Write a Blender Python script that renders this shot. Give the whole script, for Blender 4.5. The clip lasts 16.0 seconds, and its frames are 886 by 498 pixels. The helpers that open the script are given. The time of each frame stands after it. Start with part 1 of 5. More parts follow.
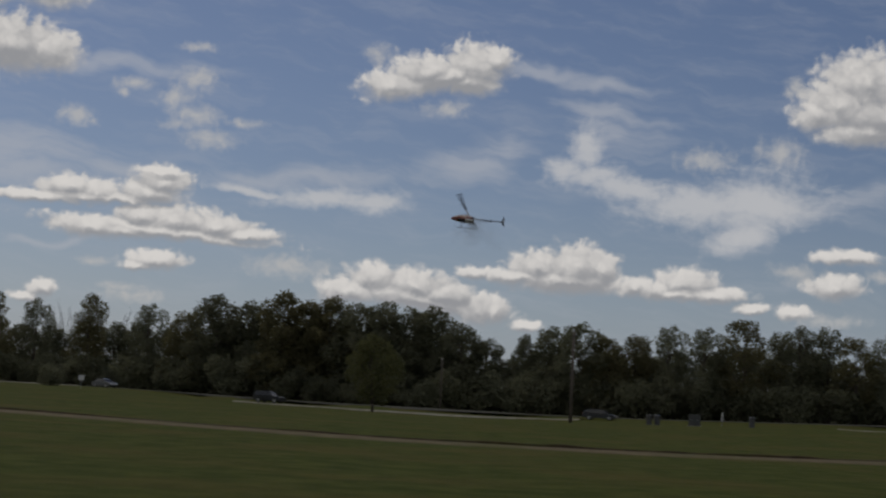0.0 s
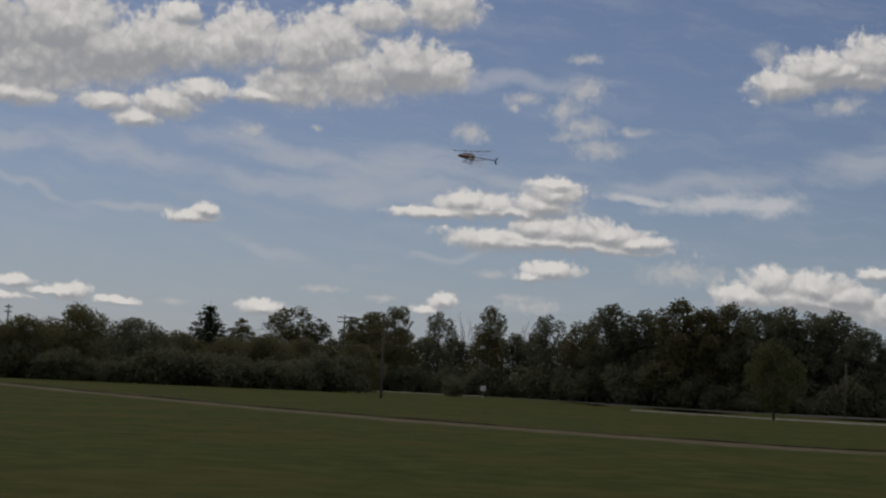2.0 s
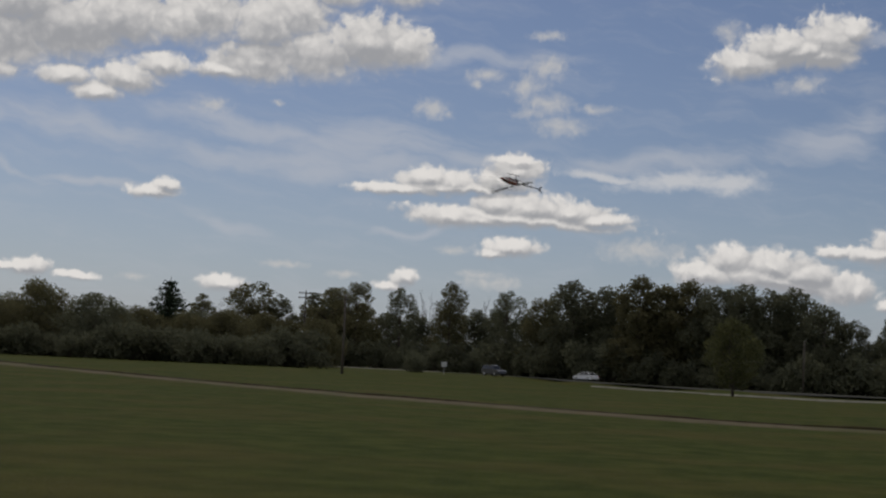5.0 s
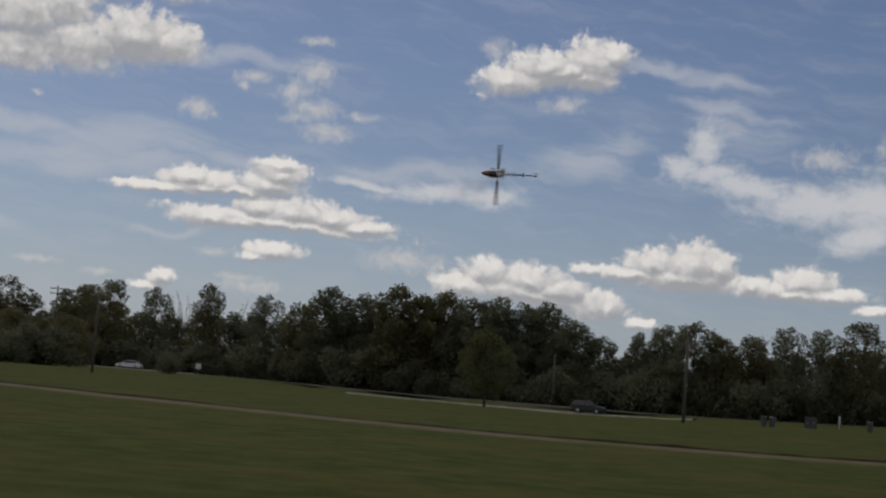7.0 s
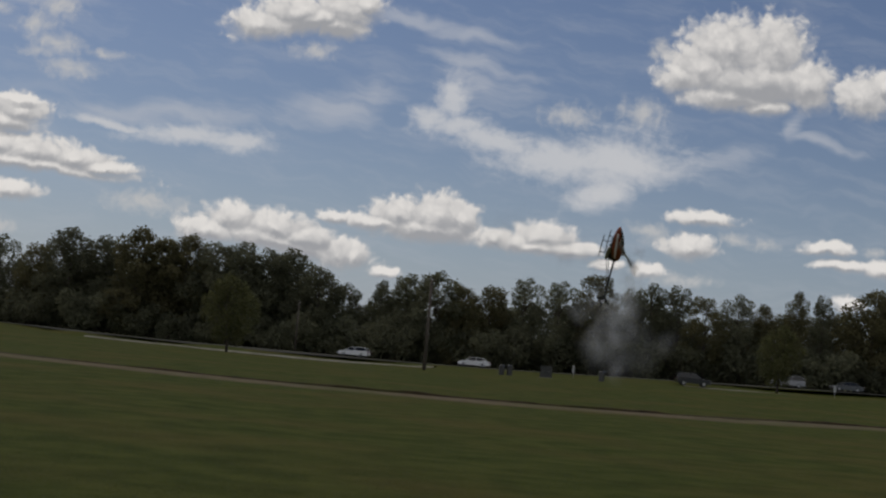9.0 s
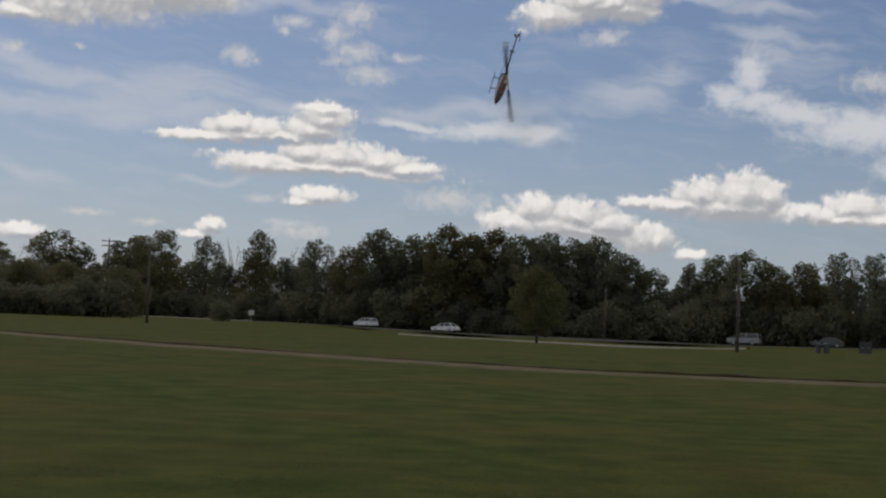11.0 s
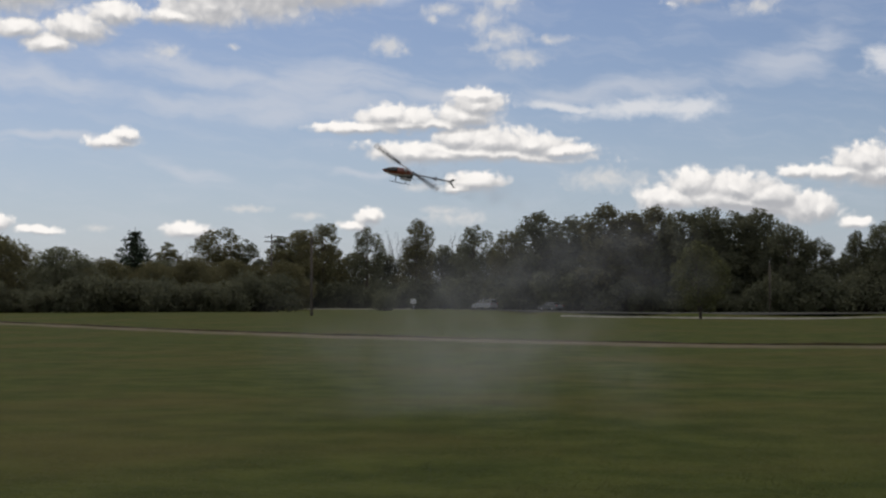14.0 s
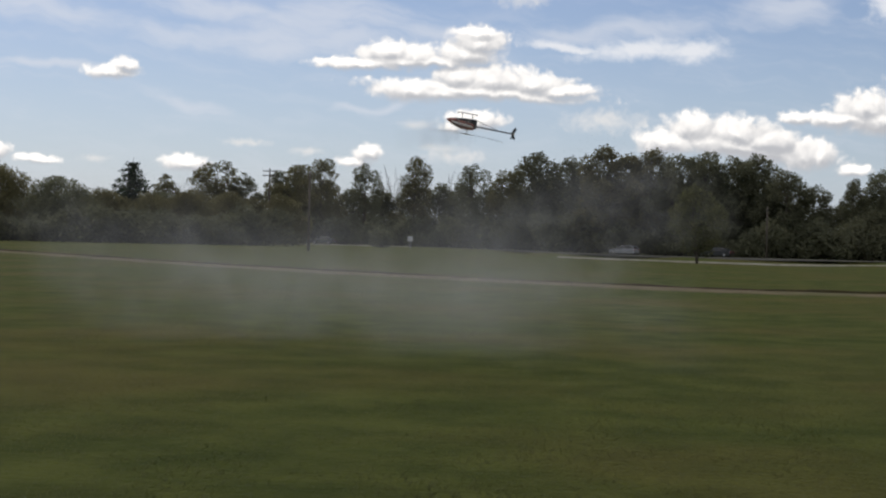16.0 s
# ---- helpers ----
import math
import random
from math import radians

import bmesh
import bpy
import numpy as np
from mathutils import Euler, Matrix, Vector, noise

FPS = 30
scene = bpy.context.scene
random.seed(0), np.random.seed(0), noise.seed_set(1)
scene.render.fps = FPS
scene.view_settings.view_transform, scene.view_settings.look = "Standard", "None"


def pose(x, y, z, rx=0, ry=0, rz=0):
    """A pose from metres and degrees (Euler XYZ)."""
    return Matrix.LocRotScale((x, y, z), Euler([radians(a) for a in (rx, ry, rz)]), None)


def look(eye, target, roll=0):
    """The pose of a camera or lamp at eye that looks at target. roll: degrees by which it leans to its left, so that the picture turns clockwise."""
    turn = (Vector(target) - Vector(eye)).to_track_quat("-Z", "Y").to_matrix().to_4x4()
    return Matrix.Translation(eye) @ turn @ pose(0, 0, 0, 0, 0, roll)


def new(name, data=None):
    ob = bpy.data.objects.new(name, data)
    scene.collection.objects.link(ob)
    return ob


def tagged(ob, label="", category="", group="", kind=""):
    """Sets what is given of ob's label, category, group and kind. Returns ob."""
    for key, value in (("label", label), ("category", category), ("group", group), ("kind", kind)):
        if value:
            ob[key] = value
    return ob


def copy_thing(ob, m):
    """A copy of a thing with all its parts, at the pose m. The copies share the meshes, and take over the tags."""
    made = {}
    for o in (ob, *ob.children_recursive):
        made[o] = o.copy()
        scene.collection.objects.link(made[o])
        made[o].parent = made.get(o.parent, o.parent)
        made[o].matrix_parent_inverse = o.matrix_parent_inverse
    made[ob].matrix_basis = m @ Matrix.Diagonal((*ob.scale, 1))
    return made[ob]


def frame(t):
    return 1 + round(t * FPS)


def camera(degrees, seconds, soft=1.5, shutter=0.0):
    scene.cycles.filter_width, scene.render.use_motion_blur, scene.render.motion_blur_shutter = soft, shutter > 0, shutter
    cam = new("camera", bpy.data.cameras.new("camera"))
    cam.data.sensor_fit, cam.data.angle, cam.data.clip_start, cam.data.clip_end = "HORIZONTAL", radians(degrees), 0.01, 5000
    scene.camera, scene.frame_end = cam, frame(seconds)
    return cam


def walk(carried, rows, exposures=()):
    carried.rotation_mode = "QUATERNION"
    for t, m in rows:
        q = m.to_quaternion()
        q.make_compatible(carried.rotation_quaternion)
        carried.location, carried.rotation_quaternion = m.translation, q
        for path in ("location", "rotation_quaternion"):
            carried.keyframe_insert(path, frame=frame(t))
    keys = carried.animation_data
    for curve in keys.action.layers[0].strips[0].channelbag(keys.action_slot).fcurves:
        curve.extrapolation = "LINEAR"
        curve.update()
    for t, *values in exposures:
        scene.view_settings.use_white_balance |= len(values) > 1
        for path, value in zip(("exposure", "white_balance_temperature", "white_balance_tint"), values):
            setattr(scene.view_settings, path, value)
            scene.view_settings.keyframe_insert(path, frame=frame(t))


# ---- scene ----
# ---- camera ----
EYE = (0.0, 0.0, 1.6)
cam = camera(32.82, 16.0, soft=2.3, shutter=0.15)
CAMERA_ROWS = [  # seconds, then the turn in degrees about x, y and z
    (0, 95.68, -3.04, -0.30), (0.5, 95.56, -2.75, 5.62), (1, 95.46, -3.28, 9.45), (1.5, 95.43, -3.16, 12.74), (2, 95.29, -2.53, 14.71), (2.5, 95.02, -2.57, 16.85),
    (3, 94.79, -2.56, 16.84), (5.5, 94.29, -2.99, 11.48), (6, 94.20, -3.54, 9.27), (6.5, 95.39, -4.09, 6.21), (7, 95.23, -4.37, 3.95), (7.5, 94.92, -4.10, 1.90),
    (8, 95.11, -3.32, -1.74), (8.5, 94.82, -4.89, -2.74), (9, 94.01, -5.15, -5.81), (9.5, 93.32, -4.15, -6.18), (10, 93.13, -3.34, 0.40), (10.2, 93.10, -3.58, 4.37),
    (12.5, 91.69, -1.83, 6.54), (13, 91.58, -1.76, 6.43), (13.5, 91.81, -1.01, 8.40), (14, 92.05, 0.16, 12.06), (14.5, 91.25, 0.31, 14.94), (15, 91.09, 0.23, 14.98),
    (15.5, 90.49, 0.11, 13.18), (16, 89.70, -1.21, 11.94),
]
walk(cam, [(t, pose(*EYE, rx, ry, rz)) for t, rx, ry, rz in CAMERA_ROWS],
     exposures=[(0, -0.34), (3.0, -0.30), (5.5, -0.14), (9, -0.14), (9.6, -0.02), (12.5, 0.12), (13, 0.24), (13.6, 0.28), (14.5, 0.28), (15.5, 0.39), (16, 0.51)])

# ---- sky and sun ----
SUN_AZ, SUN_EL = -40.0, 48.0  # degrees from +y towards +x, and above the horizon

world = bpy.data.worlds.new("sky_world")
scene.world = world
world.use_nodes = True
wt = world.node_tree
wt.nodes.clear()


def wnode(tree, kind, **values):
    n = tree.nodes.new(kind)
    for key, value in values.items():
        setattr(n, key, value)
    return n


def feed(tree, socket, value):
    if isinstance(value, bpy.types.NodeSocket):
        tree.links.new(value, socket)
    elif value is not None:
        socket.default_value = value


def wmath(tree, op, a, b=None, c=None, clamp=False):
    n = wnode(tree, "ShaderNodeMath", operation=op, use_clamp=clamp)
    for s, v in zip(n.inputs, (a, b, c)):
        feed(tree, s, v)
    return n.outputs[0]


def wvec(tree, op, a, b=None, c=None):
    n = wnode(tree, "ShaderNodeVectorMath", operation=op)
    for s, v in zip(n.inputs, (a, b, c)):
        feed(tree, s, v)
    return n.outputs["Value"] if op in ("LENGTH", "DOT_PRODUCT") else n.outputs["Vector"]


def wnoise(tree, vec, scale, detail=5.0, rough=0.55):
    n = wnode(tree, "ShaderNodeTexNoise", noise_dimensions="2D")
    feed(tree, n.inputs["Vector"], vec)
    n.inputs["Scale"].default_value = scale
    n.inputs["Detail"].default_value = detail
    n.inputs["Roughness"].default_value = rough
    return n


def wmix(tree, fac, a, b):
    n = wnode(tree, "ShaderNodeMix", data_type="RGBA")
    feed(tree, n.inputs["Factor"], fac)
    feed(tree, n.inputs["A"], a)
    feed(tree, n.inputs["B"], b)
    return n.outputs["Result"]


def wramp(tree, value, lo, hi, a=0.0, b=1.0, smooth=True):
    n = wnode(tree, "ShaderNodeMapRange", interpolation_type="SMOOTHSTEP" if smooth else "LINEAR")
    for s, v in zip(n.inputs, (value, lo, hi, a, b)):
        feed(tree, s, v)
    return n.outputs[0]


# Clouds: azimuth, elevation, half width and half height in degrees, and how steeply each climbs to the right
HEAP_MID = [(-14.2, 7.12, 0.86, 0.39), (-15.2, 6.64, 1.61, 0.24), (-13.1, 6.95, 0.90, 0.43), (-10.8, 7.57, 0.90, 0.47), (-11.2, 7.09, 1.08, 0.43), (-10.8, 7.89, 0.77, 0.22), (-11.4, 6.26, 0.86, 0.52), (-13.2, 5.67, 1.33, 0.39), (-10.2, 6.07, 1.51, 0.56), (-8.7, 6.00, 1.29, 0.43), (-7.5, 5.76, 1.08, 0.24), (-12.1, 5.60, 1.29, 0.30), (-10.8, 4.60, 1.03, 0.34), (-11.5, 4.39, 0.65, 0.19), (-10.6, 5.69, 3.66, 0.30, -0.05), (-13.0, 6.79, 2.37, 0.22)]
LOW_MID = [(-2.6, 4.43, 0.90, 0.52), (-3.5, 3.89, 1.08, 0.43), (-1.0, 4.26, 1.25, 0.56), (0.1, 3.84, 1.08, 0.52), (1.4, 3.46, 0.99, 0.56), (2.2, 3.47, 0.43, 0.52), (-0.7, 3.70, 2.91, 0.43, -0.15), (-14.9, 3.28, 0.47, 0.28), (-15.4, 2.96, 0.47, 0.19)]
LOW_RIGHT = [(3.6, 5.17, 0.90, 0.56), (5.2, 5.20, 1.18, 0.75), (6.1, 5.13, 0.52, 0.60), (4.7, 4.66, 2.15, 0.43), (2.6, 4.75, 1.18, 0.30), (1.2, 4.83, 0.56, 0.26), (9.2, 4.80, 0.99, 0.50), (8.2, 4.51, 1.12, 0.39), (10.2, 4.39, 1.18, 0.28), (7.3, 4.54, 0.47, 0.34), (8.8, 4.42, 2.04, 0.30, -0.01), (3.3, 2.90, 0.56, 0.22), (11.7, 3.95, 0.52, 0.19), (13.2, 3.83, 0.56, 0.24)]
HIGH_MID = [(-2.3, 11.76, 1.03, 0.52), (-0.9, 12.25, 1.25, 0.65), (0.9, 12.68, 1.08, 0.77), (0.7, 12.04, 0.95, 0.47), (1.7, 12.94, 0.52, 0.47), (-0.5, 12.09, 2.15, 0.47, 0.27)]
HIGH_RIGHT = [(15.7, 12.32, 1.51, 0.99), (17.4, 12.32, 0.95, 1.12), (14.7, 11.56, 1.12, 0.95), (13.9, 11.18, 0.82, 0.60), (16.7, 11.04, 2.26, 0.86), (18.7, 11.07, 0.90, 0.86), (15.9, 10.52, 1.83, 0.47), (17.1, 10.22, 0.90, 0.34), (20.8, 10.80, 1.03, 0.73), (21.5, 11.11, 0.56, 0.56)]
LOW_FAR_RIGHT = [(14.7, 4.83, 0.90, 0.45), (19.8, 5.10, 0.95, 0.24), (20.4, 4.54, 0.99, 0.19), (21.7, 4.48, 0.56, 0.26), (15.2, 5.91, 1.12, 0.26), (20.7, 3.13, 0.47, 0.30)]
HIGH_LEFT = [(-16.6, 12.09, 1.55, 0.99), (-15.1, 11.94, 0.82, 0.69), (-18.7, 11.48, 1.51, 0.90), (-20.9, 11.11, 1.68, 0.73), (-22.2, 10.73, 1.03, 0.30), (-19.5, 13.01, 1.33, 0.95), (-20.6, 12.57, 1.33, 0.95), (-22.8, 12.82, 1.25, 0.99), (-23.8, 12.41, 1.29, 0.86), (-15.4, 14.37, 1.29, 0.77), (-18.0, 13.93, 1.03, 0.56)]
HIGH_FAR_LEFT = [(-25.8, 12.44, 1.55, 1.03), (-27.9, 11.81, 1.98, 1.12), (-30.9, 11.12, 2.20, 1.08), (-32.8, 11.97, 2.37, 1.55), (-31.5, 10.08, 1.89, 0.43), (-29.6, 12.82, 1.72, 1.12), (-25.3, 13.56, 0.69, 0.43), (-26.8, 9.58, 0.82, 0.37), (-25.8, 10.16, 1.12, 0.52), (-24.5, 10.71, 0.86, 0.43), (-28.0, 10.06, 0.86, 0.39)]
LOW_LEFT = [(-24.5, 6.03, 0.82, 0.24), (-24.0, 6.27, 0.47, 0.24), (-33.0, 4.97, 0.90, 0.30), (-32.7, 3.21, 1.29, 0.26), (-30.8, 3.23, 0.56, 0.24), (-28.9, 2.97, 0.73, 0.32), (-27.1, 2.69, 0.69, 0.15), (-29.6, 2.97, 0.90, 0.15), (-21.7, 2.73, 0.82, 0.30), (-32.2, 2.69, 1.72, 0.19)]
TORN = [(-9.7, 11.43, 0.86, 0.47), (-10.4, 10.75, 0.73, 0.52), (-9.6, 10.09, 0.95, 0.43), (-9.1, 9.25, 1.03, 0.37), (-10.3, 9.73, 0.65, 0.26), (-7.9, 9.94, 0.77, 0.17), (-12.1, 11.11, 0.73, 0.24), (-12.4, 10.79, 0.26, 0.26), (-14.1, 9.76, 0.73, 0.43), (-13.4, 9.59, 0.24, 0.17), (-9.8, 12.65, 0.69, 0.22), (-5.8, 4.65, 1.64, 0.43), (-2.9, 12.90, 0.60, 0.39), (13.2, 12.13, 0.43, 0.47)]
TORN_LOW = [(-13.1, 4.43, 0.56, 0.17), (-12.1, 3.52, 0.77, 0.19), (-11.4, 3.21, 1.33, 0.26), (13.3, 5.31, 0.99, 0.30), (9.9, 9.42, 1.08, 0.47), (12.5, 9.72, 0.95, 0.56), (-0.1, 10.97, 0.90, 0.34)]
TORN_RIGHT = [(13.2, 12.11, 0.47, 0.43), (13.4, 5.27, 0.73, 0.37), (16.3, 5.26, 0.56, 0.24), (17.5, 5.12, 0.65, 0.24), (14.5, 3.62, 1.29, 0.26), (21.5, 5.09, 0.43, 0.17)]
TORN_LEFT = [(-22.5, 9.44, 0.69, 0.26), (-20.1, 9.66, 0.30, 0.11), (-19.5, 3.61, 0.82, 0.15), (-25.0, 2.80, 0.47, 0.13), (-17.2, 3.29, 0.65, 0.15)]
SWEEP = [(5.3, 9.80, 0.65, 0.90, 0.07), (4.5, 8.88, 0.90, 0.52, 0.07), (5.6, 8.75, 1.29, 0.47, 0.07), (7.0, 8.25, 1.94, 0.52, -0.18), (9.4, 7.66, 2.58, 0.77, -0.03), (11.9, 7.87, 2.58, 1.08, 0.07), (11.3, 6.59, 1.33, 0.60, 0.27), (-4.7, 7.34, 2.37, 0.37, 0.07), (-7.3, 7.37, 1.94, 0.17, -0.08), (-2.8, 7.34, 1.25, 0.43, 0.07)]
VEIL_MID = [(-17.7, 8.20, 3.01, 0.82, -0.03), (-14.8, 8.18, 2.80, 0.60, -0.11), (-12.5, 7.90, 2.37, 0.43, -0.13), (5.9, 11.16, 2.37, 0.28, -0.18), (1.9, 9.68, 1.33, 0.56, 0.07), (0.8, 8.97, 1.94, 0.65, 0.07), (3.6, 12.57, 1.94, 0.28, -0.11), (6.1, 12.12, 2.15, 0.26, -0.11), (-18.6, 7.20, 2.58, 0.43, -0.03), (-5.6, 7.95, 3.44, 0.43, 0.07), (-12.6, 11.73, 3.44, 0.34, 0.07)]
VEIL_RIGHT = [(18.5, 9.46, 0.43, 0.56, -0.41), (19.6, 8.81, 1.33, 0.22, -0.21), (12.7, 7.67, 2.80, 0.77, 0.09), (15.0, 8.04, 2.15, 0.43, 0.19), (11.3, 6.72, 1.29, 0.65, 0.09), (6.6, 10.21, 1.94, 0.65, -0.21)]
VEIL_LEFT = [(-16.5, 8.46, 3.44, 0.69, -0.04), (-20.1, 8.44, 3.66, 0.43, -0.06), (-22.1, 8.76, 3.23, 0.39, -0.11), (-20.3, 7.46, 3.87, 0.43, -0.01), (-27.6, 8.25, 4.30, 0.47, -0.16), (-30.7, 6.91, 2.58, 0.17, -0.31), (-26.7, 6.24, 1.94, 0.17, -0.06), (-21.9, 4.97, 1.72, 0.30, -0.21), (-15.1, 7.49, 3.01, 0.65, 0.04), (-14.6, 5.14, 1.29, 0.17, 0.14), (-31.8, 8.39, 3.44, 0.43, 0.04)]
THICK = [(-33.3, 11.97, 3.23, 1.72), (-29.9, 11.57, 3.23, 1.08), (-27.0, 11.61, 2.15, 0.69), (-20.5, 11.51, 2.37, 0.56), (-16.6, 11.60, 1.72, 0.47), (16.9, 10.72, 2.26, 0.65), (-0.1, 3.68, 2.15, 0.39), (4.8, 4.54, 1.83, 0.30), (-0.0, 11.95, 1.94, 0.39), (-16.8, 11.46, 1.94, 0.47)]  # the shaded undersides of the thicker heaps
CUMULUS = HEAP_MID + LOW_MID + LOW_RIGHT + HIGH_MID + HIGH_RIGHT + LOW_FAR_RIGHT + HIGH_LEFT + HIGH_FAR_LEFT + LOW_LEFT
CUMULUS_SOFT = TORN + TORN_LOW + TORN_RIGHT + TORN_LEFT
CIRRUS_BRIGHT = SWEEP
CIRRUS = VEIL_MID + VEIL_RIGHT + VEIL_LEFT


def blob_field(points, clouds, under, swell=1.0):
    """The nearest cloud's depth: 1 in its middle, 0 at its rim. The third part of points is 1."""
    depth = -3.0
    for a, e, w, h, *climb in clouds:
        k = climb[0] if climb else 0.0
        w, h = w * swell, h * swell
        across = wvec(wt, "DOT_PRODUCT", points, (1 / w, 0, -a / w))
        y = wvec(wt, "DOT_PRODUCT", points, (-k / h, 1 / h, (k * a - e) / h))
        if under > 1:
            y = wmath(wt, "MAXIMUM", y, wmath(wt, "MULTIPLY", y, -under))
        r = wmath(wt, "SQRT", wmath(wt, "MULTIPLY_ADD", y, y, wmath(wt, "MULTIPLY", across, across)))
        depth = wmath(wt, "MAXIMUM", wmath(wt, "SUBTRACT", 1.0, r), depth)
    return depth


coords = wnode(wt, "ShaderNodeTexCoord")
split = wnode(wt, "ShaderNodeSeparateXYZ")
feed(wt, split.inputs[0], coords.outputs["Generated"])
sx, sy, sz = split.outputs
azimuth = wmath(wt, "MULTIPLY", wmath(wt, "ARCTAN2", sx, sy), 180 / math.pi)
elevation = wmath(wt, "MULTIPLY", wmath(wt, "ARCSINE", sz), 180 / math.pi)
flat = wnode(wt, "ShaderNodeCombineXYZ")
feed(wt, flat.inputs[0], azimuth)
feed(wt, flat.inputs[1], elevation)
flat.inputs[2].default_value = 1.0
flat = flat.outputs[0]

# billows: the places are pushed about before the clouds are drawn
push1 = wvec(wt, "MULTIPLY_ADD", wnoise(wt, flat, 0.55, 2.0).outputs["Color"], (0.5, 0.3, 0), (-0.25, -0.15, 0))
push2 = wvec(wt, "MULTIPLY_ADD", wnoise(wt, flat, 2.2, 4.0, 0.6).outputs["Color"], (0.34, 0.22, 0), (-0.17, -0.11, 0))
billowed = wvec(wt, "ADD", wvec(wt, "ADD", flat, push1), push2)
depth = blob_field(billowed, CUMULUS, 1.08, 1.17)
above = wmath(wt, "MAXIMUM", blob_field(wvec(wt, "ADD", billowed, (-0.06, 0.19, 0)), CUMULUS, 1.0, 1.17), -0.3)
height = wmath(wt, "MULTIPLY", wmath(wt, "SUBTRACT", wmath(wt, "MAXIMUM", depth, -0.3), above), 1.9)  # how near the lit top: below 0 near the base
fine = wnoise(wt, billowed, 2.6, 5.0, 0.55).outputs["Fac"]


def lumps(points, scale):
    n = wnode(wt, "ShaderNodeTexVoronoi", voronoi_dimensions="2D", feature="SMOOTH_F1")
    feed(wt, n.inputs["Vector"], points)
    n.inputs["Scale"].default_value, n.inputs["Smoothness"].default_value = scale, 0.35
    return wmath(wt, "SUBTRACT", 0.42, n.outputs["Distance"])


heads = wmath(wt, "MULTIPLY_ADD", lumps(billowed, 4.5), 0.16, wmath(wt, "MULTIPLY", lumps(billowed, 2.0), 0.42))
billow = wmath(wt, "MULTIPLY_ADD", wmath(wt, "SUBTRACT", fine, 0.5), 0.75, heads)
edge = wmath(wt, "MULTIPLY_ADD", billow, wramp(wt, height, -0.5, 0.3, 0.45, 1.1), depth)  # flat undersides, heaped tops
# unseen noise clouds over the rest of the sky, added to brighten the ground
wide = wnoise(wt, wvec(wt, "MULTIPLY", flat, (0.6, 1.3, 0)), 0.09, 6.0, 0.6).outputs["Fac"]
beyond = wmath(wt, "MAXIMUM", wramp(wt, elevation, 17.0, 24.0), wramp(wt, wmath(wt, "ABSOLUTE", azimuth), 36.0, 44.0))
spread = wmath(wt, "MULTIPLY", wramp(wt, wide, 0.40, 0.60), beyond)
cumulus = wmath(wt, "MAXIMUM", wramp(wt, edge, -0.34, wmath(wt, "MULTIPLY_ADD", wmath(wt, "MULTIPLY", height, -1.0, clamp=True), 0.45, 0.26)), wmath(wt, "MULTIPLY", spread, 0.9))
# lit tops, greyer undersides, a little relief from the fine billows
relief = wmath(wt, "ADD", wmath(wt, "MULTIPLY_ADD", wmath(wt, "SUBTRACT", fine, 0.5), 0.6, height), wmath(wt, "MULTIPLY", heads, 1.3))
thick = wramp(wt, wmath(wt, "MULTIPLY_ADD", wmath(wt, "SUBTRACT", fine, 0.5), 0.8, blob_field(billowed, THICK, 1.0)), -0.25, 0.75)
relief = wmath(wt, "MULTIPLY_ADD", thick, -0.55, relief)
# the unseen clouds are made brighter, for more light on trees and grass
lit = wramp(wt, wmath(wt, "MULTIPLY_ADD", beyond, 0.5, relief), -0.85, 1.0)
cloud_tint = wmix(wt, lit, (0.36, 0.365, 0.385, 1), (0.81, 0.78, 0.75, 1))

streaked = wvec(wt, "ADD", flat, wvec(wt, "MULTIPLY_ADD", wnoise(wt, flat, 0.35, 3.0).outputs["Color"], (2.4, 1.2, 0), (-1.2, -0.6, 0)))
veil = blob_field(streaked, CIRRUS, 1.0)
slanted = wvec(wt, "MULTIPLY", wvec(wt, "ADD", streaked, wvec(wt, "MULTIPLY", wvec(wt, "DOT_PRODUCT", flat, (1, 0, 0)), (0, 0.12, 0))), (0.28, 1.5, 0))
wisps = wnoise(wt, slanted, 0.9, 6.0, 0.62).outputs["Fac"]
veil = wramp(wt, wmath(wt, "MULTIPLY_ADD", wmath(wt, "SUBTRACT", wisps, 0.5), 2.0, veil), -0.6, 1.1)
haze = wramp(wt, elevation, 9.0, -1.0, 0.0, 0.55)
thin = wmath(wt, "MULTIPLY", wramp(wt, wisps, 0.40, 0.80), 0.18)
veil = wmath(wt, "MAXIMUM", wmath(wt, "MULTIPLY", veil, 0.62), thin)

sky = wnode(wt, "ShaderNodeTexSky", sky_type="NISHITA", sun_disc=False, sun_elevation=radians(SUN_EL), sun_rotation=radians(SUN_AZ),
            altitude=200.0, air_density=1.0, dust_density=0.6, ozone_density=1.2)
SKY_GAIN = 0.050
blue = wvec(wt, "MULTIPLY", sky.outputs[0], (SKY_GAIN * 0.97, SKY_GAIN * 0.96, SKY_GAIN * 1.10))
hazed = wmix(wt, haze, blue, (0.32, 0.40, 0.52, 1))
veiled = wmix(wt, veil, hazed, (0.49, 0.51, 0.56, 1))
bright = blob_field(billowed, CIRRUS_BRIGHT, 1.0)
bright = wmath(wt, "MULTIPLY_ADD", wmath(wt, "SUBTRACT", wisps, 0.5), 1.0, wmath(wt, "MULTIPLY_ADD", wmath(wt, "SUBTRACT", fine, 0.5), 0.8, bright))
veiled = wmix(wt, wmath(wt, "MULTIPLY", wramp(wt, bright, -0.45, 0.85), 0.85), veiled, (0.60, 0.605, 0.625, 1))
clouded = wmix(wt, cumulus, veiled, cloud_tint)
loose = blob_field(billowed, CUMULUS_SOFT, 1.0)
